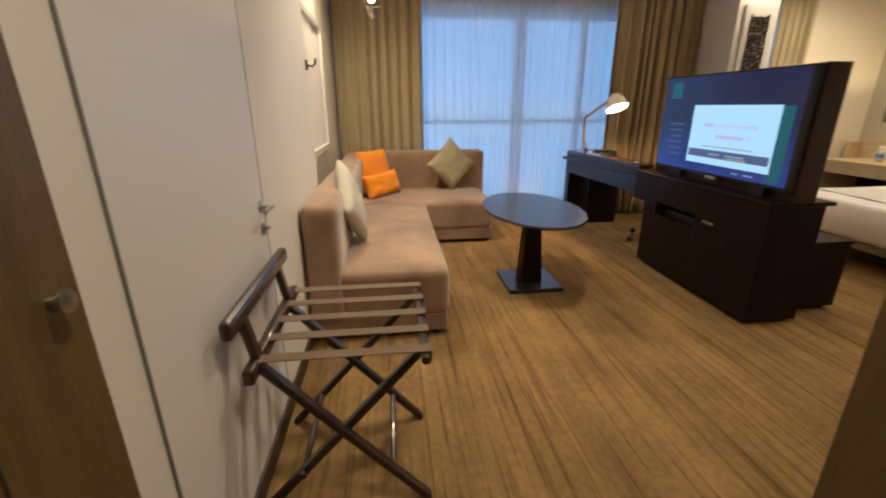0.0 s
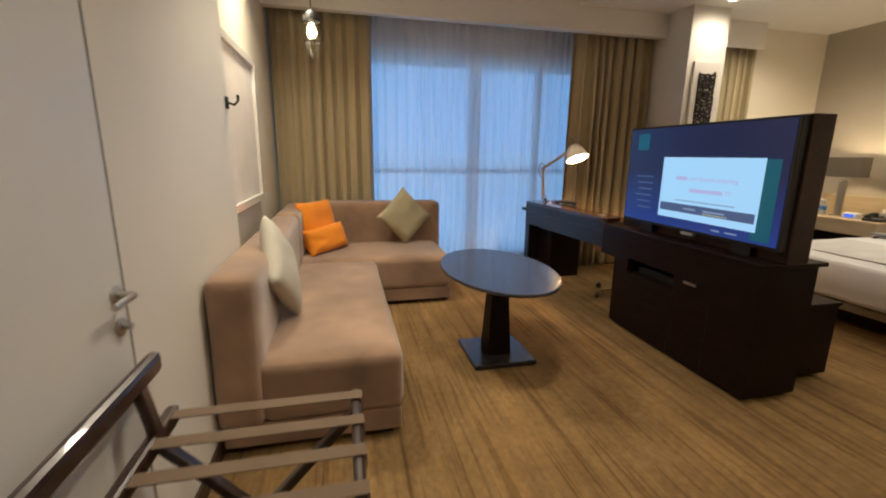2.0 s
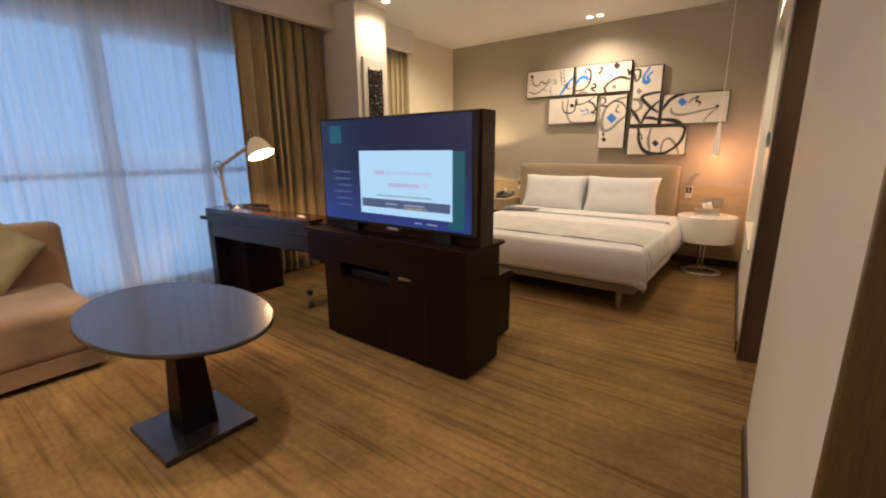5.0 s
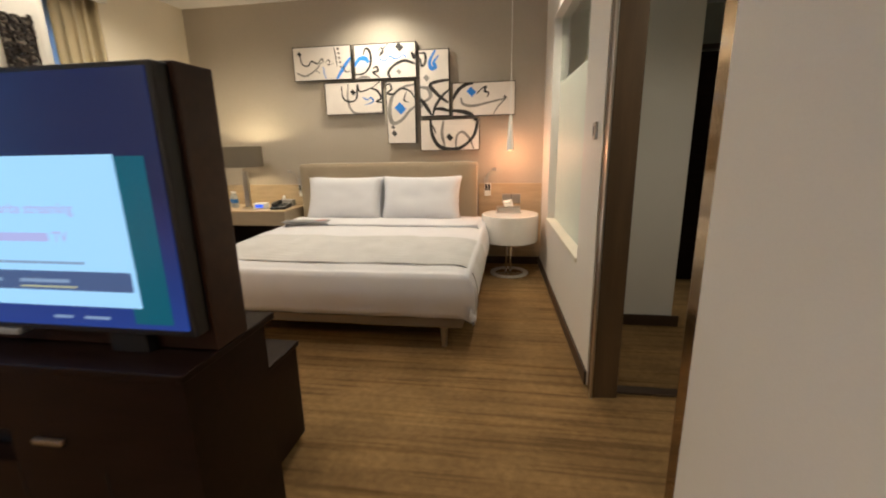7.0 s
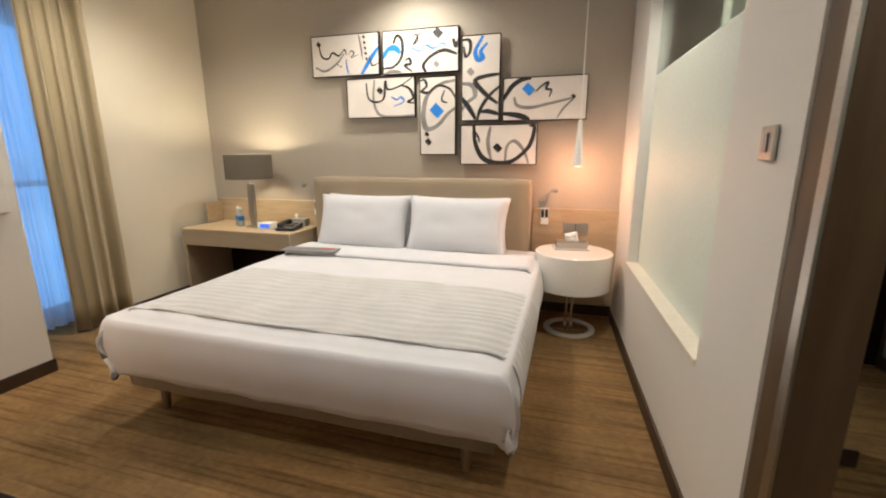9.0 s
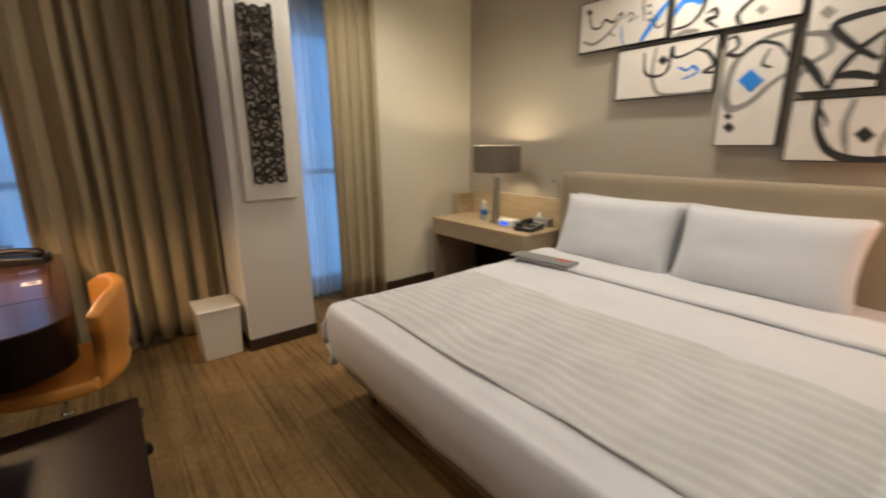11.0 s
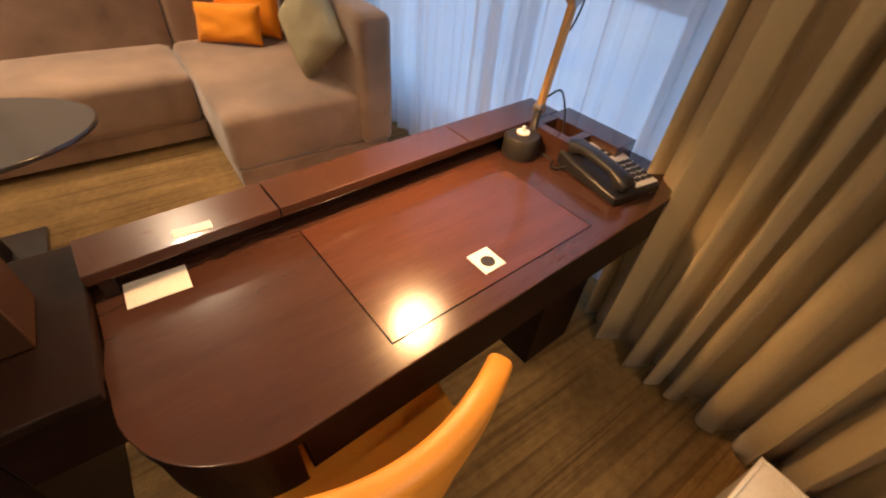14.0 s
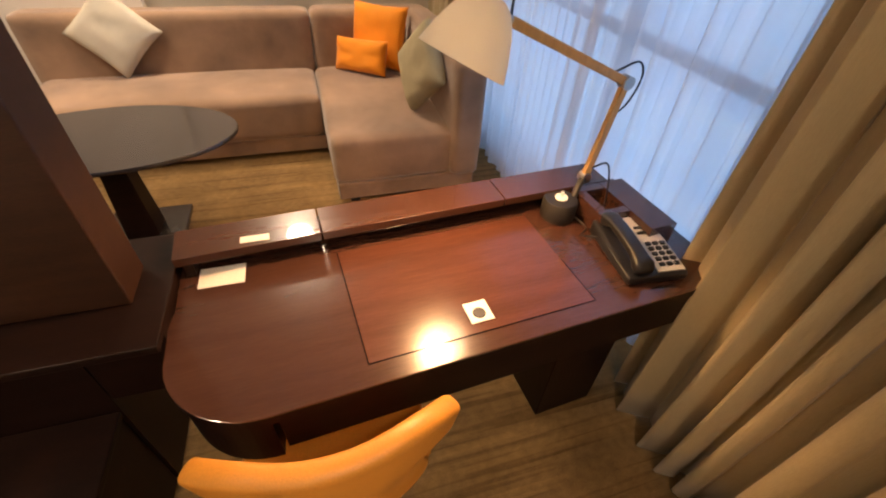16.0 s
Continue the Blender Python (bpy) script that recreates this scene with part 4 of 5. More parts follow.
def telephone(name, m, body, face, label):
    t = thing(name, (0, 0, 0), label, "telephone", "telephones")
    t.matrix_basis = m
    bm = bmesh.new()
    add_box(bm, -0.085, 0.085, -0.11, 0.11, 0.0, 0.05, 0.008)
    for v in bm.verts:
        v.co.z *= 0.55 + 0.45 * (v.co.y + 0.11) / 0.22 if v.co.z > 0.01 else 1
    mesh_object("body", bm, body, t)
    bm = bmesh.new()
    add_box(bm, 0.0, 0.078, -0.10, 0.10, 0.0, 0.004, 0.001)
    for v in bm.verts:
        v.co.z += 0.0275 + 0.0225 * (v.co.y + 0.11) / 0.22 + 0.001
    mesh_object("face_plate", bm, face, t)
    bm = bmesh.new()
    for i in range(3):
        for j in range(5):
            x, y = 0.014 + i * 0.021, -0.085 + j * 0.018
            add_box(bm, x, x + 0.014, y, y + 0.011, 0.0, 0.006, 0.001)
    for i in range(2):
        add_box(bm, 0.012, 0.066, 0.03 + i * 0.02, 0.038 + i * 0.02, 0.0, 0.005, 0.001)
    for v in bm.verts:
        v.co.z += 0.0325 + 0.0225 * (v.co.y + 0.11) / 0.22
    mesh_object("keys", bm, BLACK if face is not BLACK else GREYPLASTIC, t)
    bm = bmesh.new()
    rings = []
    for k in range(17):
        y = -0.108 + 0.216 * k / 16
        e = abs(y) / 0.108
        end = max(0.0, (e - 0.55) / 0.45)
        wide = (0.021 + 0.009 * end) * (1 if k not in (0, 16) else 0.7)
        low, high = 0.052 - 0.020 * min(1.0, end * 2.5) + 0.06 * (y + 0.108) / 1.2, 0.070 + 0.010 * (1 - e * e) + 0.012 * (y + 0.108) / 0.216
        mid, half = (low + high) / 2, (high - low) / 2 * (1 if k not in (0, 16) else 0.7)
        rings.append([bm.verts.new((-0.046 + wide * math.copysign(abs(math.cos(a)) ** 0.6, math.cos(a)), y, mid + half * math.copysign(abs(math.sin(a)) ** 0.6, math.sin(a)))) for a in (2 * math.pi * q / 16 for q in range(16))])
    for a, b in zip(rings, rings[1:]):
        for q in range(16):
            bm.faces.new((a[q], a[(q + 1) % 16], b[(q + 1) % 16], b[q]))
    bm.faces.new(rings[0])
    bm.faces.new(rings[-1])
    mesh_object("handset", bm, BLACK, t, True)
    return t


telephone("telephone", DESK @ pose(2.695, 4.935, TOP + 0.0005, 0, 0, 80) @ Matrix.Diagonal((1.2, 1.2, 1.1, 1)), BLACK, SILVER, "black desk telephone with a grey key plate")


def office_chair():
    c = thing("desk_chair", (2.78, 3.935, 0), "tan leather swivel chair with a curved back", "chair")
    # shell: seat and back in one bent skin
    bm = bmesh.new()
    n, q = 24, 26
    rows = []
    for j in range(q + 1):
        v = j / q
        if v < 0.5:
            k = v / 0.5
            px, pz = -0.24 + 0.475 * k, 0.455 - 0.035 * math.sin(math.pi * k) - 0.02 * k
            half, bow = 0.235 + 0.02 * math.sin(math.pi * k), 0.0
        else:
            k = (v - 0.5) / 0.5
            px, pz = 0.235 + 0.03 * math.sin(k * 1.45), 0.435 + 0.385 * k ** 1.1
            half, bow = 0.235 - 0.05 * math.sin(math.pi * min(1, k * 1.5)) + 0.055 * k, 0.09 + 0.015 * k
        row = []
        for i in range(n + 1):
            u = 2 * i / n - 1
            x = px - (bow if v >= 0.5 else 0.10 * max(0, v - 0.38) / 0.12) * u * u
            z = pz + (0.035 * u * u * (1 - abs(2 * v - 0.5)) if v < 0.5 else -0.07 * (max(0, abs(u) - 0.45) / 0.55) ** 2 * k ** 4)
            row.append(bm.verts.new((x, u * half, z)))
        rows.append(row)
    for a, b in zip(rows, rows[1:]):
        for i in range(n):
            bm.faces.new((a[i], a[i + 1], b[i + 1], b[i]))
    # the gap low in the back
    gap = [f for f in bm.faces if abs(f.calc_center_median().y) < 0.045 and 0.475 < f.calc_center_median().z < 0.53 and f.calc_center_median().x > 0.15]
    bmesh.ops.delete(bm, geom=gap, context="FACES")
    shell = mesh_object("shell", bm, TANLEATHER, c, True)
    s = shell.modifiers.new("padding", "SOLIDIFY")
    s.thickness, s.offset = 0.054, 0
    b = shell.modifiers.new("round", "SUBSURF")
    b.levels = b.render_levels = 2
    lathe("column", [(0, 0.07), (0.026, 0.07), (0.026, 0.24), (0.018, 0.24), (0.018, 0.42), (0.07, 0.425), (0.07, 0.435), (0, 0.435)], CHROME, c, steps=24)
    for i in range(5):
        a = 2 * math.pi * i / 5 - 0.60
        x, y = math.cos(a), math.sin(a)
        bar("base_arm", (0.02 * x, 0.02 * y, 0.095), (0.30 * x, 0.30 * y, 0.070), 0.030, 0.018, CHROME, c, 0.005)
        lathe("castor", [(0, -0.02), (0.026, -0.02), (0.028, -0.012), (0.028, 0.012), (0.026, 0.02), (0, 0.02)], BLACK, c, m=pose(0.30 * x, 0.30 * y, 0.029, 90, 0, math.degrees(a) + 40), steps=18)
        tube("castor_stem", [(0.30 * x, 0.30 * y, 0.03), (0.30 * x, 0.30 * y, 0.075)], 0.008, CHROME, c, 8)


office_chair()


def waste_bin():
    b = thing("waste_bin", (3.535, 4.695, 0), "cream square waste bin beside the column", "waste bin")
    bm = bmesh.new()
    add_box(bm, -0.115, 0.115, -0.135, 0.135, 0.0, 0.345, 0.006)
    for v in bm.verts:
        v.co.x *= 1 + 0.12 * v.co.z / 0.345
        v.co.y *= 1 + 0.08 * v.co.z / 0.345
    mesh_object("body", bm, WHITELACQUER, b)
    boxes("rim", [(-0.132, 0.132, -0.15, -0.138, 0.335, 0.35), (-0.132, 0.132, 0.138, 0.15, 0.335, 0.35), (-0.132, -0.12, -0.138, 0.138, 0.335, 0.35), (0.12, 0.132, -0.138, 0.138, 0.335, 0.35)], WHITELACQUER, b)


waste_bin()
p = tagged(box("card", -0.062, 0.062, -0.040, 0.040, 0.0, 0.001, PAPER, bevel=0), "blank white card lying on the desk", "card", "cards")
p.matrix_basis = DESK @ pose(2.40, 3.692, TOP + 0.0008, 0, 0, 86)
p = tagged(box("card", -0.04, 0.04, -0.014, 0.014, 0.0, 0.001, PAPER, bevel=0), "small white card on the desk ledge", "card", "cards")
p.matrix_basis = DESK @ pose(2.36, 3.80, LEDGE + 0.0005, 0, 0, 86)
p = thing("cable_port", (2.725, 4.51, 0.7225), "white desk plate with a black opening", "socket")
p.matrix_basis = DESK @ pose(2.757, 4.345, TOP + 0.0003, 0, 0, 0)
box("plate", -0.036, 0.036, -0.034, 0.034, 0.0, 0.003, WHITEPLASTIC, p, 0.001)
lathe("opening", [(0, 0.003), (0.019, 0.003), (0.018, 0.0045), (0, 0.0045)], BLACK, p, steps=24, at=(0.006, 0.0, 0))

# ---- column panel ----


def carved_panel():
    k = thing("carved_panel", (3.94, 4.53, 1.05), "dark carved scrollwork panel on a cream board", "wall art")
    box("board", -0.17, 0.17, -0.030, -0.002, 0.0, 1.30, PAINT, k, 0.006)
    rnd = random.Random(5)
    bm = bmesh.new()

    def ribbon(points, width):
        pts = [np.array(p) for p in points]
        prev = None
        for i, p in enumerate(pts):
            d = pts[min(i + 1, len(pts) - 1)] - pts[max(i - 1, 0)]
            d = d / (np.linalg.norm(d) + 1e-9)
            nrm = np.array([-d[1], d[0]]) * width * (0.55 + 0.45 * math.sin(math.pi * i / (len(pts) - 1)))
            ring = [bm.verts.new((max(-0.106, min(0.106, p[0] + s * nrm[0])), y, p[1] + s * nrm[1])) for s, y in ((-1, -0.031), (-0.7, -0.046), (0.7, -0.046), (1, -0.031))]
            if prev:
                for a in range(3):
                    bm.faces.new((prev[a], prev[a + 1], ring[a + 1], ring[a]))
            prev = ring

    for row in range(19):
        for col in range(3):
            cx, cz = -0.066 + col * 0.066 + rnd.uniform(-0.005, 0.005), 0.145 + row * 0.056 + rnd.uniform(-0.01, 0.01)
            turn, hand, size = rnd.uniform(0, 6.3), rnd.choice((-1, 1)), rnd.uniform(0.036, 0.046)
            ribbon([(cx + size * (1 - t) * math.cos(turn + hand * 8.5 * t), cz + size * (1 - t) * math.sin(turn + hand * 8.5 * t)) for t in (j / 22 * 0.88 for j in range(23))], 0.0095)
            a = rnd.uniform(0, 6.3)
            ribbon([(cx + 0.03 * math.cos(a) + 0.05 * t * math.cos(a + 1.2), cz + 0.03 * math.sin(a) + 0.05 * t * math.sin(a + 1.2 + t)) for t in (j / 8 for j in range(9))], 0.010)
    for x in (-0.104, 0.098):
        add_box(bm, x, x + 0.006, -0.043, -0.0305, 0.105, 1.195, 0.002)
    mesh_object("scrollwork", bm, CARVED, k)


carved_panel()

# ---- bed ----


def bed():
    b = thing("bed", (0, 0, 0), "king bed made up with white linen", "bed")
    soft_block("headboard", 5.96, 6.185, 1.668, 3.683, 0.25, 1.172, BEIGECLOTH, b, 0.03, 0.0, 12, 7)
    soft_block("base", 3.95, 5.98, 1.60, 3.57, 0.17, 0.30, BEDBASE, b, 0.02, 0.0, 12, 8)
    for x, y in ((4.05, 1.74), (4.05, 3.45), (5.8, 1.78), (5.8, 3.45)):
        lathe("leg", [(0, 0), (0.018, 0), (0.03, 0.18), (0, 0.18)], STEEL, b, at=(x, y, 0), steps=20)
    # duvet: mattress shape with soft skirts
    bm = bmesh.new()
    nx, ny = 64, 70
    x0, x1, y0, y1, top = 3.915, 5.99, 1.565, 3.61, 0.585
    rows = []
    for i in range(nx + 1):
        row = []
        for j in range(ny + 1):
            s, t = i / nx, j / ny
            # run down the foot, over the edge and along the top; sides alike
            dx, dy = -0.325 + s * (x1 - x0 + 0.325), -0.32 + t * (y1 - y0 + 0.64)
            px, pz = (x0 + dx, 0.0) if dx > 0 else (x0, dx)
            wy = y1 - y0
            py, qz = (y0 + dy, 0.0) if 0 < dy < wy else ((y0, dy) if dy <= 0 else (y1, wy - dy))
            drop = min(0.0, pz) + min(0.0, qz)
            drop = max(drop, -0.34)
            edge = min(max(dx, 0), max(min(dy, wy - dy), 0))
            z = top - 0.035 * math.exp(-edge / 0.05) + drop + (0.035 if drop < 0 else 0)
            out = 0.009 * math.sin(j * 0.55 + 2 * noise.noise(Vector((i * 0.1, j * 0.1, 3)))) * min(1, -drop * 3)
            bulge = 0.03 * math.sin(min(1, -drop / 0.3) * math.pi)
            if pz < 0:
                px -= bulge + 0.6 * out
            if qz < 0:
                py += (-1 if dy <= 0 else 1) * (bulge + out + (0.035 if dy <= 0 else 0.0) * min(1, -drop / 0.3))
            z += 0.007 * noise.noise(Vector((px * 2.6, py * 2.6, 1))) + 0.004 * noise.noise(Vector((px * 9, py * 9, 2)))
            row.append(bm.verts.new((px, py, z)))
        rows.append(row)
    for a, c in zip(rows, rows[1:]):
        for j in range(ny):
            bm.faces.new((a[j], a[j + 1], c[j + 1], c[j]))
    d = mesh_object("duvet", bm, LINEN, b, True)
    m = d.modifiers.new("filling", "SOLIDIFY")
    m.thickness, m.offset = 0.03, -1
    box("mattress", 3.97, 5.96, 1.60, 3.55, 0.30, 0.53, LINEN, b, 0.04, 3)
    # turned-back sheet by the pillows
    bm = bmesh.new()
    rows = []
    for i in range(11):
        row = []
        for j in range(61):
            u, v = i / 10, j / 60
            y = 1.545 + v * 2.095
            e = min(v, 1 - v)
            z = 0.604 + 0.016 * math.sin(math.pi * u) - 0.25 * max(0, 0.03 - e) / 0.03 * 0.55 + 0.004 * noise.noise(Vector((u * 3, y * 5, 9)))
            row.append(bm.verts.new((5.34 + 0.02 * noise.noise(Vector((y * 3, 0, 5))) + u * 0.40, y, z)))
        rows.append(row)
    for a, c in zip(rows, rows[1:]):
        for j in range(60):
            bm.faces.new((a[j], a[j + 1], c[j + 1], c[j]))
    s = mesh_object("sheet_fold", bm, LINEN, b, True)
    m = s.modifiers.new("cloth", "SOLIDIFY")
    m.thickness = 0.016


bed()


def bed_runner():
    bm = bmesh.new()
    rows = []
    nx, ny = 90, 60
    for i in range(nx + 1):
        row = []
        for j in range(ny + 1):
            u, v = i / nx, j / ny
            dy = -0.20 + v * (2.045 + 0.38)
            y = 1.565 + dy
            drop = 0.0
            if dy < 0:
                y, drop = 1.565 - 0.014 - 0.035 * min(1, -dy / 0.3) - 0.03 * math.sin(min(1, -dy / 0.26) * math.pi), dy
            elif dy > 2.045:
                y, drop = 3.61 + 0.030 + 0.02 * math.sin(min(1, (dy - 2.045) / 0.18) * math.pi), 2.045 - dy
            e = min(max(dy, 0), max(2.045 - dy, 0))
            x = 4.03 + u * 0.84 + 0.012 * noise.noise(Vector((y * 2, u, 4)))
            wave = 0.006 * math.sin(2 * math.pi * (u * 13 + 0.95 * noise.noise(Vector((y * 3.6, u * 2.6, 8)))))
            z = 0.593 + wave - 0.032 * math.exp(-e / 0.05) + drop + 0.007 * noise.noise(Vector((x * 2.6, y * 2.6, 1)))
            row.append(bm.verts.new((x, y, z)))
        rows.append(row)
    for a, c in zip(rows, rows[1:]):
        for j in range(ny):
            bm.faces.new((a[j], a[j + 1], c[j + 1], c[j]))
    r = mesh_object("bed_runner", bm, RUNNER, smooth=True)
    m = r.modifiers.new("cloth", "SOLIDIFY")
    m.thickness = 0.008
    tagged(r, "grey quilted runner with wavy ribs across the bed", "bed runner")


bed_runner()
for i, (x, y, z, lean, w) in enumerate(((5.78, 3.09, 0.80, -20, 0.86), (5.78, 2.24, 0.80, -20, 0.86), (5.90, 3.07, 0.805, -12, 0.86), (5.90, 2.26, 0.805, -12, 0.86))):
    k = tagged(pillow("pillow", w, 0.49 if i < 2 else 0.46, 0.19, LINEN, seed=20 + i, crumple=0.009), "plump white cotton pillow leaning on the headboard", "pillow", "pillows on the bed")
    k.matrix_basis = pose(x, y, z, lean, 0, -90)
p = thing("magazine", (5.375, 3.36, 0.619), "grey folder lying on the bed sheet", "magazine", turn=-84)
box("cover", -0.23, 0.23, -0.075, 0.075, 0.0, 0.008, GREYPAPER, p, 0.001)
box("title_bar", 0.08, 0.19, 0.02, 0.06, 0.0082, 0.009, REDINK, p, 0)

# ---- bedside ----


def bedside_desk():
    d = thing("bedside_desk", (0, 0, 0), "pale oak bedside desk with a greige front", "bedside table")
    box("top", 5.60, 6.185, 3.72, 4.93, 0.672, 0.690, PALEWOOD, d, 0.002)
    box("drawer_front", 5.605, 5.63, 3.72, 4.93, 0.53, 0.671, GREIGEWOOD, d, 0.002)
    box("drawer_body", 5.632, 6.18, 3.73, 4.92, 0.545, 0.671, GREIGEWOOD, d, 0.0)
    box("end_panel", 5.61, 6.18, 4.90, 4.928, 0.0, 0.529, GREIGEWOOD, d, 0.002)
    box("end_panel", 5.61, 6.18, 3.72, 3.748, 0.0, 0.529, GREIGEWOOD, d, 0.002)
    box("rear_panel", 6.155, 6.186, 3.69, 4.96, 0.692, 0.925, PALEWOOD, d, 0.002)
    box("side_panel", 5.95, 6.15, 4.935, 4.96, 0.692, 0.895, PALEWOOD, d, 0.002)
    box("rear_panel_low", 6.16, 6.184, 3.75, 4.89, 0.02, 0.53, WENGE, d, 0.0)


bedside_desk()


def table_lamp():
    k = thing("table_lamp", (5.82, 4.265, 0.6905), "table lamp with a grey drum shade on a steel stem", "lamp")
    box("foot", -0.055, 0.055, -0.055, 0.055, 0.0, 0.02, CHROME, k, 0.003)
    box("stem", -0.02, 0.02, -0.03, 0.03, 0.02, 0.42, STEEL, k, 0.003)
    tube("rod", [(0, 0, 0.42), (0, 0, 0.60)], 0.006, CHROME, k, 8)
    prof = [(0.205, 0.465), (0.207, 0.465), (0.207, 0.69), (0.205, 0.69), (0.205, 0.465)]
    lathe("shade", prof, SHADECLOTH, k, steps=64)
    lathe("rim", [(0.2035, 0.687), (0.2085, 0.687), (0.2085, 0.693), (0.2035, 0.693), (0.2035, 0.687)], PALECLOTH, k, steps=64)
    lathe("bulb", [(0, 0.50), (0.02, 0.51), (0.028, 0.535), (0.02, 0.565), (0, 0.57)], BULB, k, steps=20)


table_lamp()


def round_nightstand():
    k = thing("round_nightstand", (5.82, 1.31, 0), "white drum nightstand on a chrome ring base", "nightstand")
    lathe("drum", [(0, 0.36), (0.284, 0.36), (0.29, 0.366), (0.29, 0.636), (0.284, 0.642), (0, 0.642)], WHITELACQUER, k, steps=72)
    tube("post", [(-0.04, -0.012, 0.01), (-0.04, -0.012, 0.36)], 0.012, CHROME, k, 12)
    tube("post", [(-0.04, 0.03, 0.01), (-0.04, 0.03, 0.36)], 0.012, CHROME, k, 12)
    lathe("ring", [(0.150, 0.0), (0.200, 0.0), (0.200, 0.012), (0.196, 0.016), (0.154, 0.016), (0.150, 0.012), (0.150, 0.0)], WHITELACQUER, k, steps=64)
    box("ring_bar", -0.05, -0.03, -0.155, 0.155, 0.002, 0.012, CHROME, k, 0.002)


round_nightstand()


def pendant():
    k = thing("bedside_pendant", (5.90, 1.32, 1.285), "slim white pendant light glowing over the nightstand", "lamp")
    lathe("shade", [(0, 0.0), (0.036, 0.0), (0.034, 0.08), (0.016, 0.33), (0.008, 0.345), (0, 0.345)], WHITELACQUER, k, steps=28)
    lathe("tip", [(0, -0.004), (0.024, -0.004), (0.026, 0.0), (0, 0.0)], PENDANTLIT, k, steps=24)
    tube("cord", [(0, 0, 0.30), (0, 0, ZC - 1.285)], 0.004, WHITEPLASTIC, k, 6)


pendant()
s = thing("side_wall_panel", (0, 0, 0), "pale wood panel behind the nightstand", "panel")
box("rear_panel", 6.155, 6.186, 0.955, 1.66, 0.10, 0.925, PALEWOOD, s, 0.002)
box("side_panel", 5.93, 6.15, 0.90, 0.935, 0.095, 0.925, GREIGEWOOD, s, 0.002)


def canvas_group():
    """Seven canvases with brushed strokes, grouped above the headboard."""
    def canvas(y0, y1, z0, z1, strokes, diamonds=()):
        k = thing("canvas_picture", (6.14, (y0 + y1) / 2, (z0 + z1) / 2), "white canvas with black and blue brush lettering", "picture", "canvases above the bed")
        w, h = y1 - y0, z1 - z0
        box("canvas", 0.0, 0.035, -w / 2 + 0.006, w / 2 - 0.006, -h / 2 + 0.006, h / 2 - 0.006, CANVAS, k, 0.001)
        boxes("frame", [(-0.004, 0.04, -w / 2, -w / 2 + 0.005, -h / 2, h / 2), (-0.004, 0.04, w / 2 - 0.005, w / 2, -h / 2, h / 2), (-0.004, 0.04, -w / 2, w / 2, -h / 2, -h / 2 + 0.005), (-0.004, 0.04, -w / 2, w / 2, h / 2 - 0.005, h / 2)], INK, k, 0)
        lift = 0.0005
        for mat, width, pts in strokes:
            bm = bmesh.new()
            line = smooth_line(pts, 9)
            prev = None
            lift += 0.0002
            for i, p in enumerate(line):
                d = line[min(i + 1, len(line) - 1)] - line[max(i - 1, 0)]
                d = np.array([d[0] * w, d[1] * h])
                d = d / (np.linalg.norm(d) + 1e-9)
                t = i / (len(line) - 1)
                half = width * (0.35 + 0.65 * abs(math.sin(math.pi * (0.12 + 0.8 * t)))) * (0.75 + 0.35 * abs(d[0] * 0.6 + d[1] * 0.8))
                c = np.array([(p[0] - 0.5) * w, (0.5 - p[1]) * h])
                # the picture's right runs towards -y
                nrm = np.array([d[1], d[0]]) * half
                a = [c + nrm, c - nrm]
                a = [(min(max(q[0], -w / 2 + 0.006), w / 2 - 0.006), min(max(q[1], -h / 2 + 0.006), h / 2 - 0.006)) for q in a]
                ring = [bm.verts.new((-lift, -q[0], q[1])) for q in a]
                if prev:
                    bm.faces.new((prev[0], prev[1], ring[1], ring[0]))
                prev = ring
            mesh_object("stroke", bm, mat, k)
        for mat, r, u, v in diamonds:
            bm = bmesh.new()
            y, z = -(u - 0.5) * w, (0.5 - v) * h
            bm.faces.new([bm.verts.new((-0.0035, y + a * r, z + b * r)) for a, b in ((1, 0.1), (0.1, 1), (-1, -0.1), (-0.1, -1))])
            mesh_object("diamond", bm, mat, k)

    canvas(3.044, 3.717, 2.07, 2.42, [
        (GREYINK, 0.011, [(0.05, 0.75), (0.2, 0.85), (0.38, 0.68), (0.5, 0.45)]),
        (INK, 0.008, [(0.12, 0.22), (0.16, 0.5), (0.26, 0.55), (0.32, 0.42), (0.42, 0.5), (0.5, 0.36), (0.53, 0.48)]),
        (INK, 0.006, [(0.72, 0.05), (0.745, 0.35), (0.76, 0.62)]),
        (INK, 0.005, [(0.56, 0.5), (0.6, 0.4), (0.64, 0.46), (0.6, 0.56), (0.7, 0.5)]),
        (BLUEINK, 0.022, [(0.74, 0.98), (0.84, 0.72), (0.93, 0.5), (1.0, 0.36)]),
        (INK, 0.006, [(0.86, 0.55), (0.90, 0.78), (1.0, 0.72)]),
        (BLUEINK, 0.005, [(0.52, 0.6), (0.53, 0.8), (0.56, 0.98)])],
        [(INK, 0.028, 0.12, 0.20)] + [(INK, 0.015, 0.79 + 0.008 * i, 0.10 + 0.13 * i) for i in range(5)] + [(GREYINK, 0.012, 0.4, 0.72), (GREYINK, 0.012, 0.44, 0.76)])
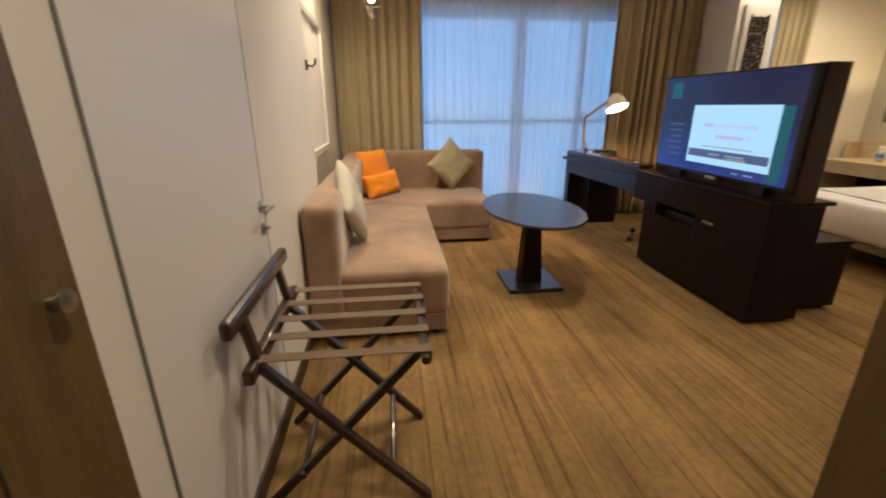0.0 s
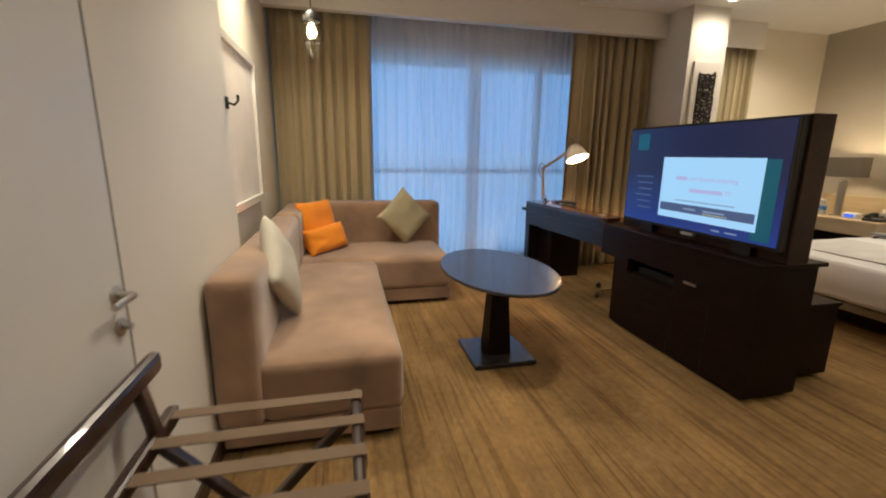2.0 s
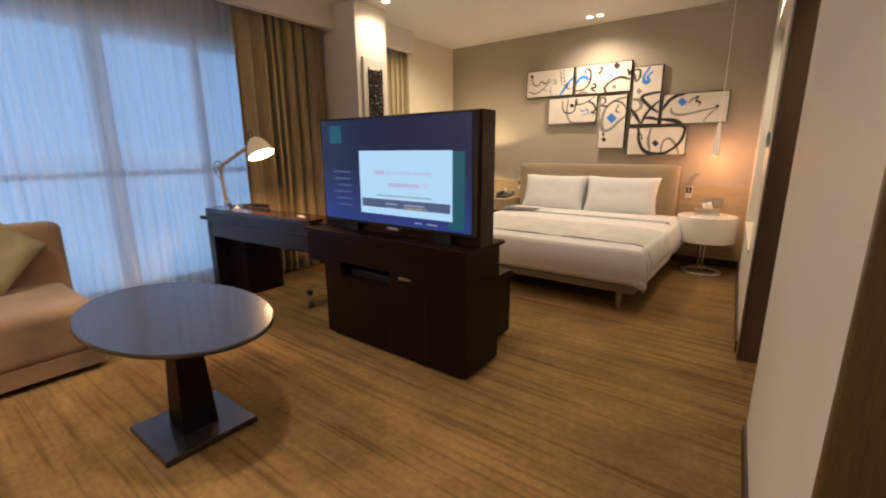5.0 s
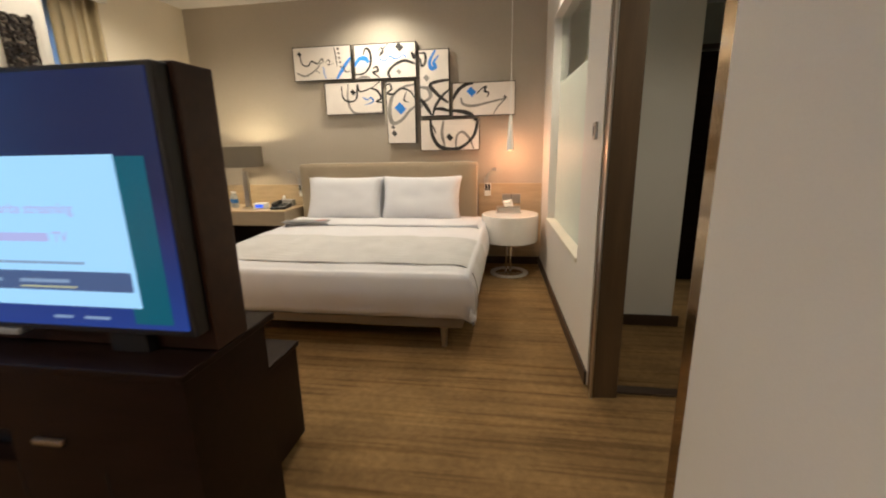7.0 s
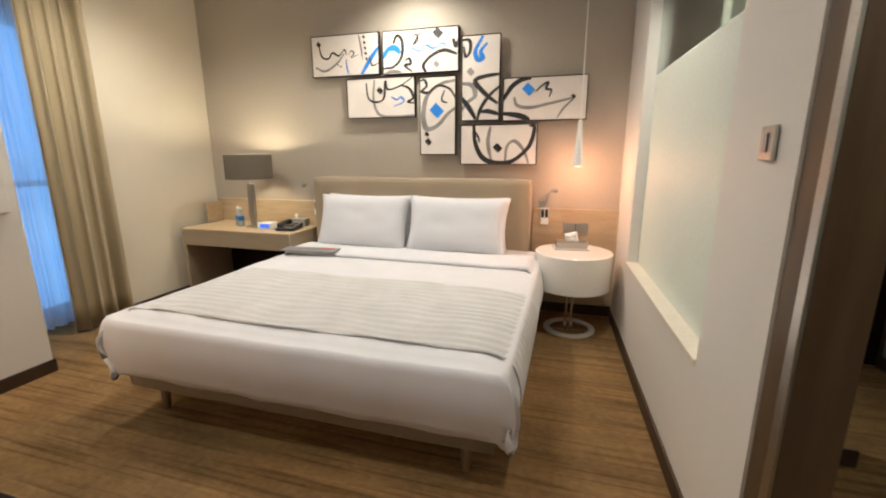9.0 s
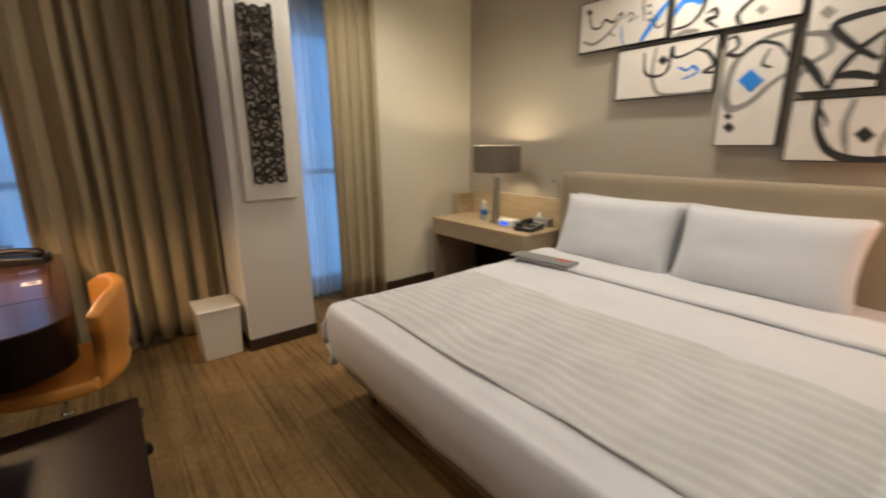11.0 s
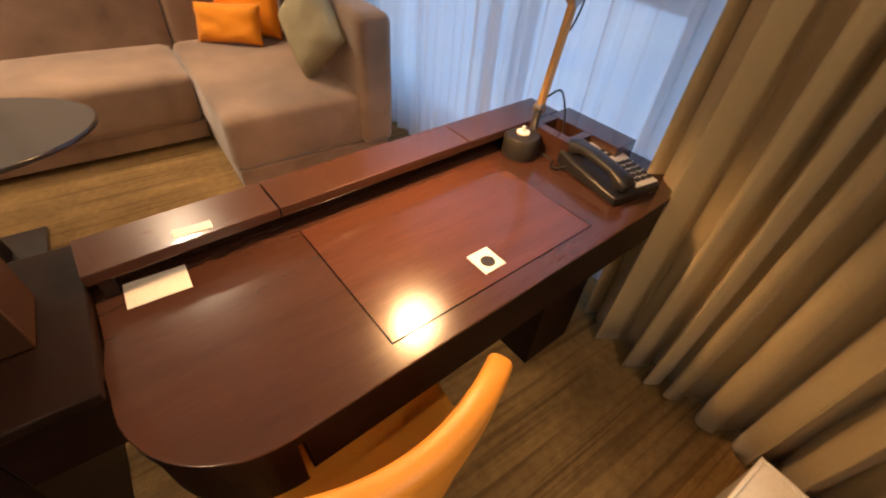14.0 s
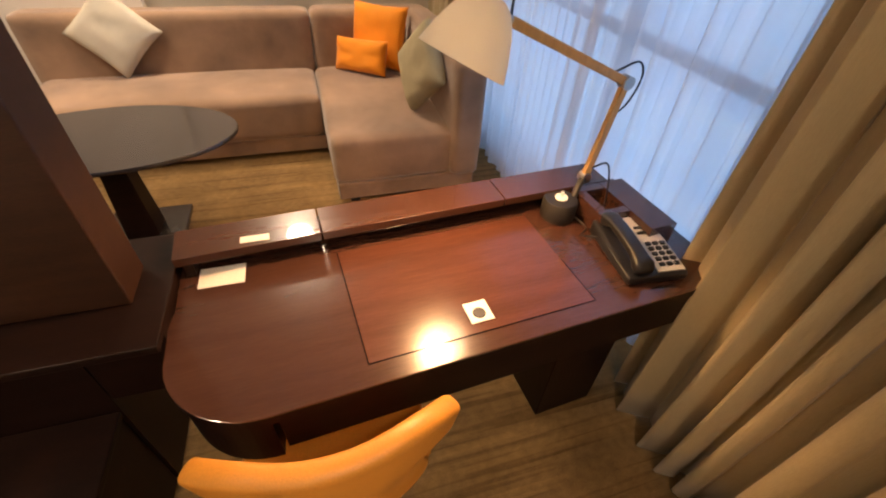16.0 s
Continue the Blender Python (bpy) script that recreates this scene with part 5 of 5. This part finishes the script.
    canvas(2.323, 3.01, 2.06, 2.415, [
        (BLUEINK, 0.026, [(0.0, 0.62), (0.08, 0.42), (0.18, 0.40), (0.24, 0.52)]),
        (INK, 0.014, [(0.15, 0.30), (0.2, 0.12), (0.27, 0.25), (0.26, 0.6), (0.15, 0.82), (0.0, 0.85)]),
        (GREYINK, 0.016, [(0.02, 0.98), (0.12, 0.93), (0.25, 0.95)]),
        (INK, 0.009, [(0.40, 0.22), (0.45, 0.12), (0.48, 0.25), (0.42, 0.34), (0.5, 0.12), (0.56, 0.03)]),
        (BLUEINK, 0.008, [(0.40, 0.42), (0.50, 0.50), (0.58, 0.38), (0.68, 0.46), (0.8, 0.36), (0.84, 0.44)]),
        (INK, 0.012, [(0.30, 0.70), (0.36, 0.65), (0.38, 0.78), (0.30, 0.80), (0.40, 0.96)]),
        (INK, 0.017, [(0.98, 0.62), (0.82, 0.52), (0.66, 0.62), (0.55, 0.82), (0.58, 1.0)]),
        (INK, 0.016, [(0.93, 0.28), (0.97, 0.45), (1.0, 0.30)])],
        [(INK, 0.048, 0.74, 0.13), (GREYINK, 0.03, 0.72, 0.82)])
    canvas(1.971, 2.295, 1.655, 2.33, [
        (GREYINK, 0.020, [(0.0, 0.55), (0.28, 0.58), (0.36, 0.70), (0.15, 0.78), (0.0, 0.88)]),
        (INK, 0.014, [(0.02, 0.05), (0.2, 0.06), (0.22, 0.18), (0.10, 0.24), (0.05, 0.12)]),
        (BLUEINK, 0.020, [(0.55, 0.02), (0.36, 0.18), (0.42, 0.28), (0.55, 0.27), (0.5, 0.19), (0.66, 0.10)]),
        (INK, 0.020, [(0.98, 0.46), (0.6, 0.48), (0.36, 0.53), (0.62, 0.68), (0.95, 0.80)]),
        (INK, 0.018, [(1.0, 0.60), (0.75, 0.70), (0.52, 0.85), (0.42, 1.0)]),
        (INK, 0.020, [(0.0, 0.72), (0.2, 0.84), (0.38, 0.98)]),
        (INK, 0.019, [(1.0, 0.93), (0.7, 0.89), (0.45, 0.90)])],
        [(GREYINK, 0.036, 0.24, 0.42)])
    canvas(2.715, 3.375, 1.70, 2.042, [
        (GREYINK, 0.012, [(0.42, 0.06), (0.40, 0.55), (0.48, 0.92), (0.7, 0.98), (1.0, 0.95)]),
        (INK, 0.010, [(0.30, 0.12), (0.32, 0.48), (0.42, 0.60), (0.55, 0.52), (0.58, 0.10), (0.62, 0.30), (0.8, 0.22), (0.98, 0.02)]),
        (INK, 0.012, [(0.82, 0.22), (0.92, 0.30), (0.98, 0.52), (0.9, 0.62), (1.0, 0.66)]),
        (BLUEINK, 0.008, [(0.66, 0.48), (0.74, 0.56), (0.8, 0.50), (0.84, 0.62), (0.70, 0.72)])],
        [(INK, 0.034, 0.50, 0.32)])
    canvas(2.347, 2.672, 1.373, 2.03, [
        (GREYINK, 0.022, [(1.0, 0.40), (0.78, 0.48), (0.5, 0.62), (0.20, 0.66), (0.10, 0.50), (0.22, 0.24), (0.6, 0.10), (1.0, 0.06)]),
        (INK, 0.012, [(0.0, 0.06), (0.14, 0.04), (0.2, 0.12), (0.06, 0.18), (0.26, 0.20), (0.5, 0.12), (0.82, 0.16), (1.0, 0.28)]),
        (INK, 0.008, [(0.70, 0.18), (0.62, 0.30), (0.78, 0.34)])],
        [(BLUEINK, 0.066, 0.48, 0.43), (INK, 0.024, 0.20, 0.73), (INK, 0.034, 0.24, 0.83)])
    canvas(1.276, 1.943, 1.646, 1.985, [
        (INK, 0.024, [(0.0, 0.52), (0.10, 0.22), (0.22, 0.06), (0.34, 0.02)]),
        (GREYINK, 0.014, [(0.14, 0.45), (0.18, 0.64), (0.34, 0.70), (0.56, 0.62), (0.86, 0.50)]),
        (GREYINK, 0.010, [(0.86, 0.50), (0.74, 0.72), (0.66, 0.96)]),
        (INK, 0.010, [(0.40, 0.34), (0.46, 0.22), (0.54, 0.14), (0.52, 0.28), (0.58, 0.32), (0.56, 0.46)]),
        (INK, 0.022, [(0.0, 0.82), (0.16, 0.86), (0.28, 0.93), (0.34, 1.0)])],
        [(BLUEINK, 0.052, 0.31, 0.28), (INK, 0.020, 0.84, 0.47)])
    canvas(1.65, 2.302, 1.29, 1.622, [
        (GREYINK, 0.016, [(0.40, 0.05), (0.37, 0.45), (0.42, 0.92)]),
        (GREYINK, 0.014, [(0.60, 0.95), (0.62, 0.55), (0.72, 0.42), (0.84, 0.66), (0.90, 0.96)]),
        (INK, 0.021, [(0.18, 0.02), (0.20, 0.45), (0.30, 0.82), (0.48, 0.96), (0.70, 0.90), (0.90, 0.55), (0.96, 0.10), (0.90, 0.03)]),
        (INK, 0.008, [(0.18, 0.10), (0.25, 0.35), (0.25, 0.45)])],
        [(INK, 0.042, 0.50, 0.58)])


canvas_group()

# ---- small things by the bed ----


def water_bottle(x, y):
    k = thing("water_bottle", (x, y, 0.6905), "small clear water bottle with a blue label", "bottle", "water bottles")
    lathe("body", [(0, 0), (0.028, 0), (0.03, 0.01), (0.03, 0.12), (0.012, 0.16), (0.012, 0.17), (0, 0.17)], BOTTLE, k, steps=24)
    lathe("label", [(0.0302, 0.055), (0.0308, 0.055), (0.0308, 0.10), (0.0302, 0.10), (0.0302, 0.055)], BLUELABEL, k, steps=24)
    lathe("cap", [(0, 0.165), (0.014, 0.165), (0.014, 0.185), (0, 0.185)], WHITEPLASTIC, k, steps=20)


water_bottle(5.86, 4.45)
water_bottle(5.90, 4.51)
k = thing("alarm_clock", (5.80, 4.10, 0.6905), "white alarm clock with a lit blue display", "clock", turn=8)
box("body", -0.05, 0.05, -0.075, 0.075, 0.0, 0.065, WHITEPLASTIC, k, 0.012, 3)
box("display", -0.0515, -0.0495, -0.045, 0.045, 0.015, 0.05, CLOCKBLUE, k, 0)
telephone("telephone", pose(5.82, 3.87, 0.6905, 0, 0, -80), BLACK, GREYPLASTIC, "black and grey bedside telephone")
k = thing("note_holder", (6.05, 3.92, 0.6905), "grey stationery holder with a folded tissue", "holder")
box("tray", -0.04, 0.04, -0.09, 0.09, 0.0, 0.07, GREYPLASTIC, k, 0.004)
pillow("tissue", 0.07, 0.05, 0.03, PAPER, k, pose(0, 0.03, 0.09, 0, 20, 30), 0.01, 3, 8)


def reading_light(y, hand):
    k = thing("reading_light", (6.19, y, 1.07), "slim steel gooseneck reading light on the wall", "lamp", "reading lights")
    tube("neck", [tuple(p) for p in smooth_line([(-0.005, 0, -0.12), (-0.04, 0.01 * hand, -0.07), (-0.06, 0.04 * hand, -0.01), (-0.07, 0.08 * hand, 0.01)], 6)], 0.004, STEEL, k, 8)
    lathe("head", [(0, -0.02), (0.014, -0.018), (0.016, 0.02), (0, 0.03)], STEEL, k, m=pose(-0.07, 0.09 * hand, 0.01, 90, 0, 0), steps=16)
    box("plate", -0.012, -0.001, -0.025, 0.025, -0.16, -0.08, STEEL, k, 0.003)


reading_light(3.80, 1)
reading_light(1.58, -1)


def remote_pair(y):
    k = thing("wall_control", (6.15, y, 0.86), "bedside control with dark buttons on the wood panel", "switch", "bedside controls")
    box("plate", -0.012, 0.003, -0.035, 0.035, -0.07, 0.07, WHITEPLASTIC, k, 0.003)
    boxes("button", [(-0.016, -0.012, -0.028, -0.004, -0.01, 0.06), (-0.016, -0.012, 0.004, 0.028, -0.01, 0.06)], BLACK, k, 0.001)


remote_pair(3.765)
remote_pair(1.56)
k = thing("tissue_tray", (5.90, 1.33, 0.642), "grey tissue box on a tray", "tissue box", turn=6)
box("tray", -0.075, 0.075, -0.135, 0.135, 0.0, 0.012, SILVER, k, 0.004)
box("box", -0.06, 0.06, -0.12, 0.12, 0.012, 0.062, STEEL, k, 0.004)
pillow("tissue", 0.10, 0.09, 0.05, PAPER, k, pose(0, 0.0, 0.088, 0, 15, 80), 0.012, 5, 10)
k = thing("socket_panel", (6.154, 1.30, 0.76), "steel double socket plate on the wood panel", "socket")
box("plate", -0.006, 0.0, -0.10, 0.10, -0.05, 0.05, STEEL, k, 0.002)
box("joint", -0.0066, -0.0061, -0.002, 0.002, -0.045, 0.045, BLACK, k, 0)
k = thing("light_switch", (3.80, YB + 0.011, 1.41), "steel thermostat switch on the white wall", "switch")
box("plate", -0.04, 0.04, 0.0, 0.012, -0.045, 0.045, STEEL, k, 0.003)
box("rocker", -0.012, 0.012, 0.0122, 0.016, -0.025, 0.025, GREYPLASTIC, k, 0.001)


def bathroom_door():
    d = thing("door_bathroom", (5.72, -0.34, 0), "dark closed door deep in the bathroom", "door")
    box("leaf", 0.0, 0.04, -0.30, 0.34, 0.01, 2.10, WENGE, d, 0.003)
    boxes("frame", [(-0.01, 0.05, -0.318, -0.302, 0, 2.12), (-0.01, 0.05, 0.342, 0.40, 0, 2.12), (-0.01, 0.05, -0.318, 0.40, 2.12, 2.16)], SKIRT, d, 0.002)
    box("plate", -0.05, 0.0, -0.25, -0.15, 1.62, 1.73, WHITEPLASTIC, d, 0.008)
    tube("handle", [(0.0, -0.22, 1.02), (-0.05, -0.22, 1.02), (-0.055, -0.12, 1.02)], 0.010, CHROME, d)


bathroom_door()

# ---- ceiling fittings ----


def downlight(x, y, z):
    k = thing("downlight", (x, y, z), "round recessed ceiling downlight, lit", "downlight", "downlights")
    lathe("trim", [(0.038, -0.001), (0.056, -0.001), (0.058, -0.004), (0.054, -0.007), (0.040, -0.006), (0.038, -0.001)], WHITEPLASTIC, k, steps=36)
    lathe("lens", [(0, -0.003), (0.038, -0.003), (0.038, -0.001), (0, -0.001)], DOWNLIT, k, steps=30)


downlight(5.84, 2.66, ZC)
downlight(5.84, 2.78, ZC)
downlight(3.97, 4.33, ZC)
# fitting added to go with the fill over the bed foot
downlight(3.20, 2.30, ZC)
downlight(4.95, 1.14, ZC)
# invented fitting above the sofa, out of view
downlight(0.15, 2.40, ZL)
# made-up fitting at the lounge fill
downlight(0.95, 2.20, ZL)
downlight(-0.26, 3.70, ZL)
# unseen entry fitting, put in with its fill light
downlight(0.50, 0.30, ZL)
# assumed fitting for the light added in the passage
downlight(3.15, 0.15, 2.5)
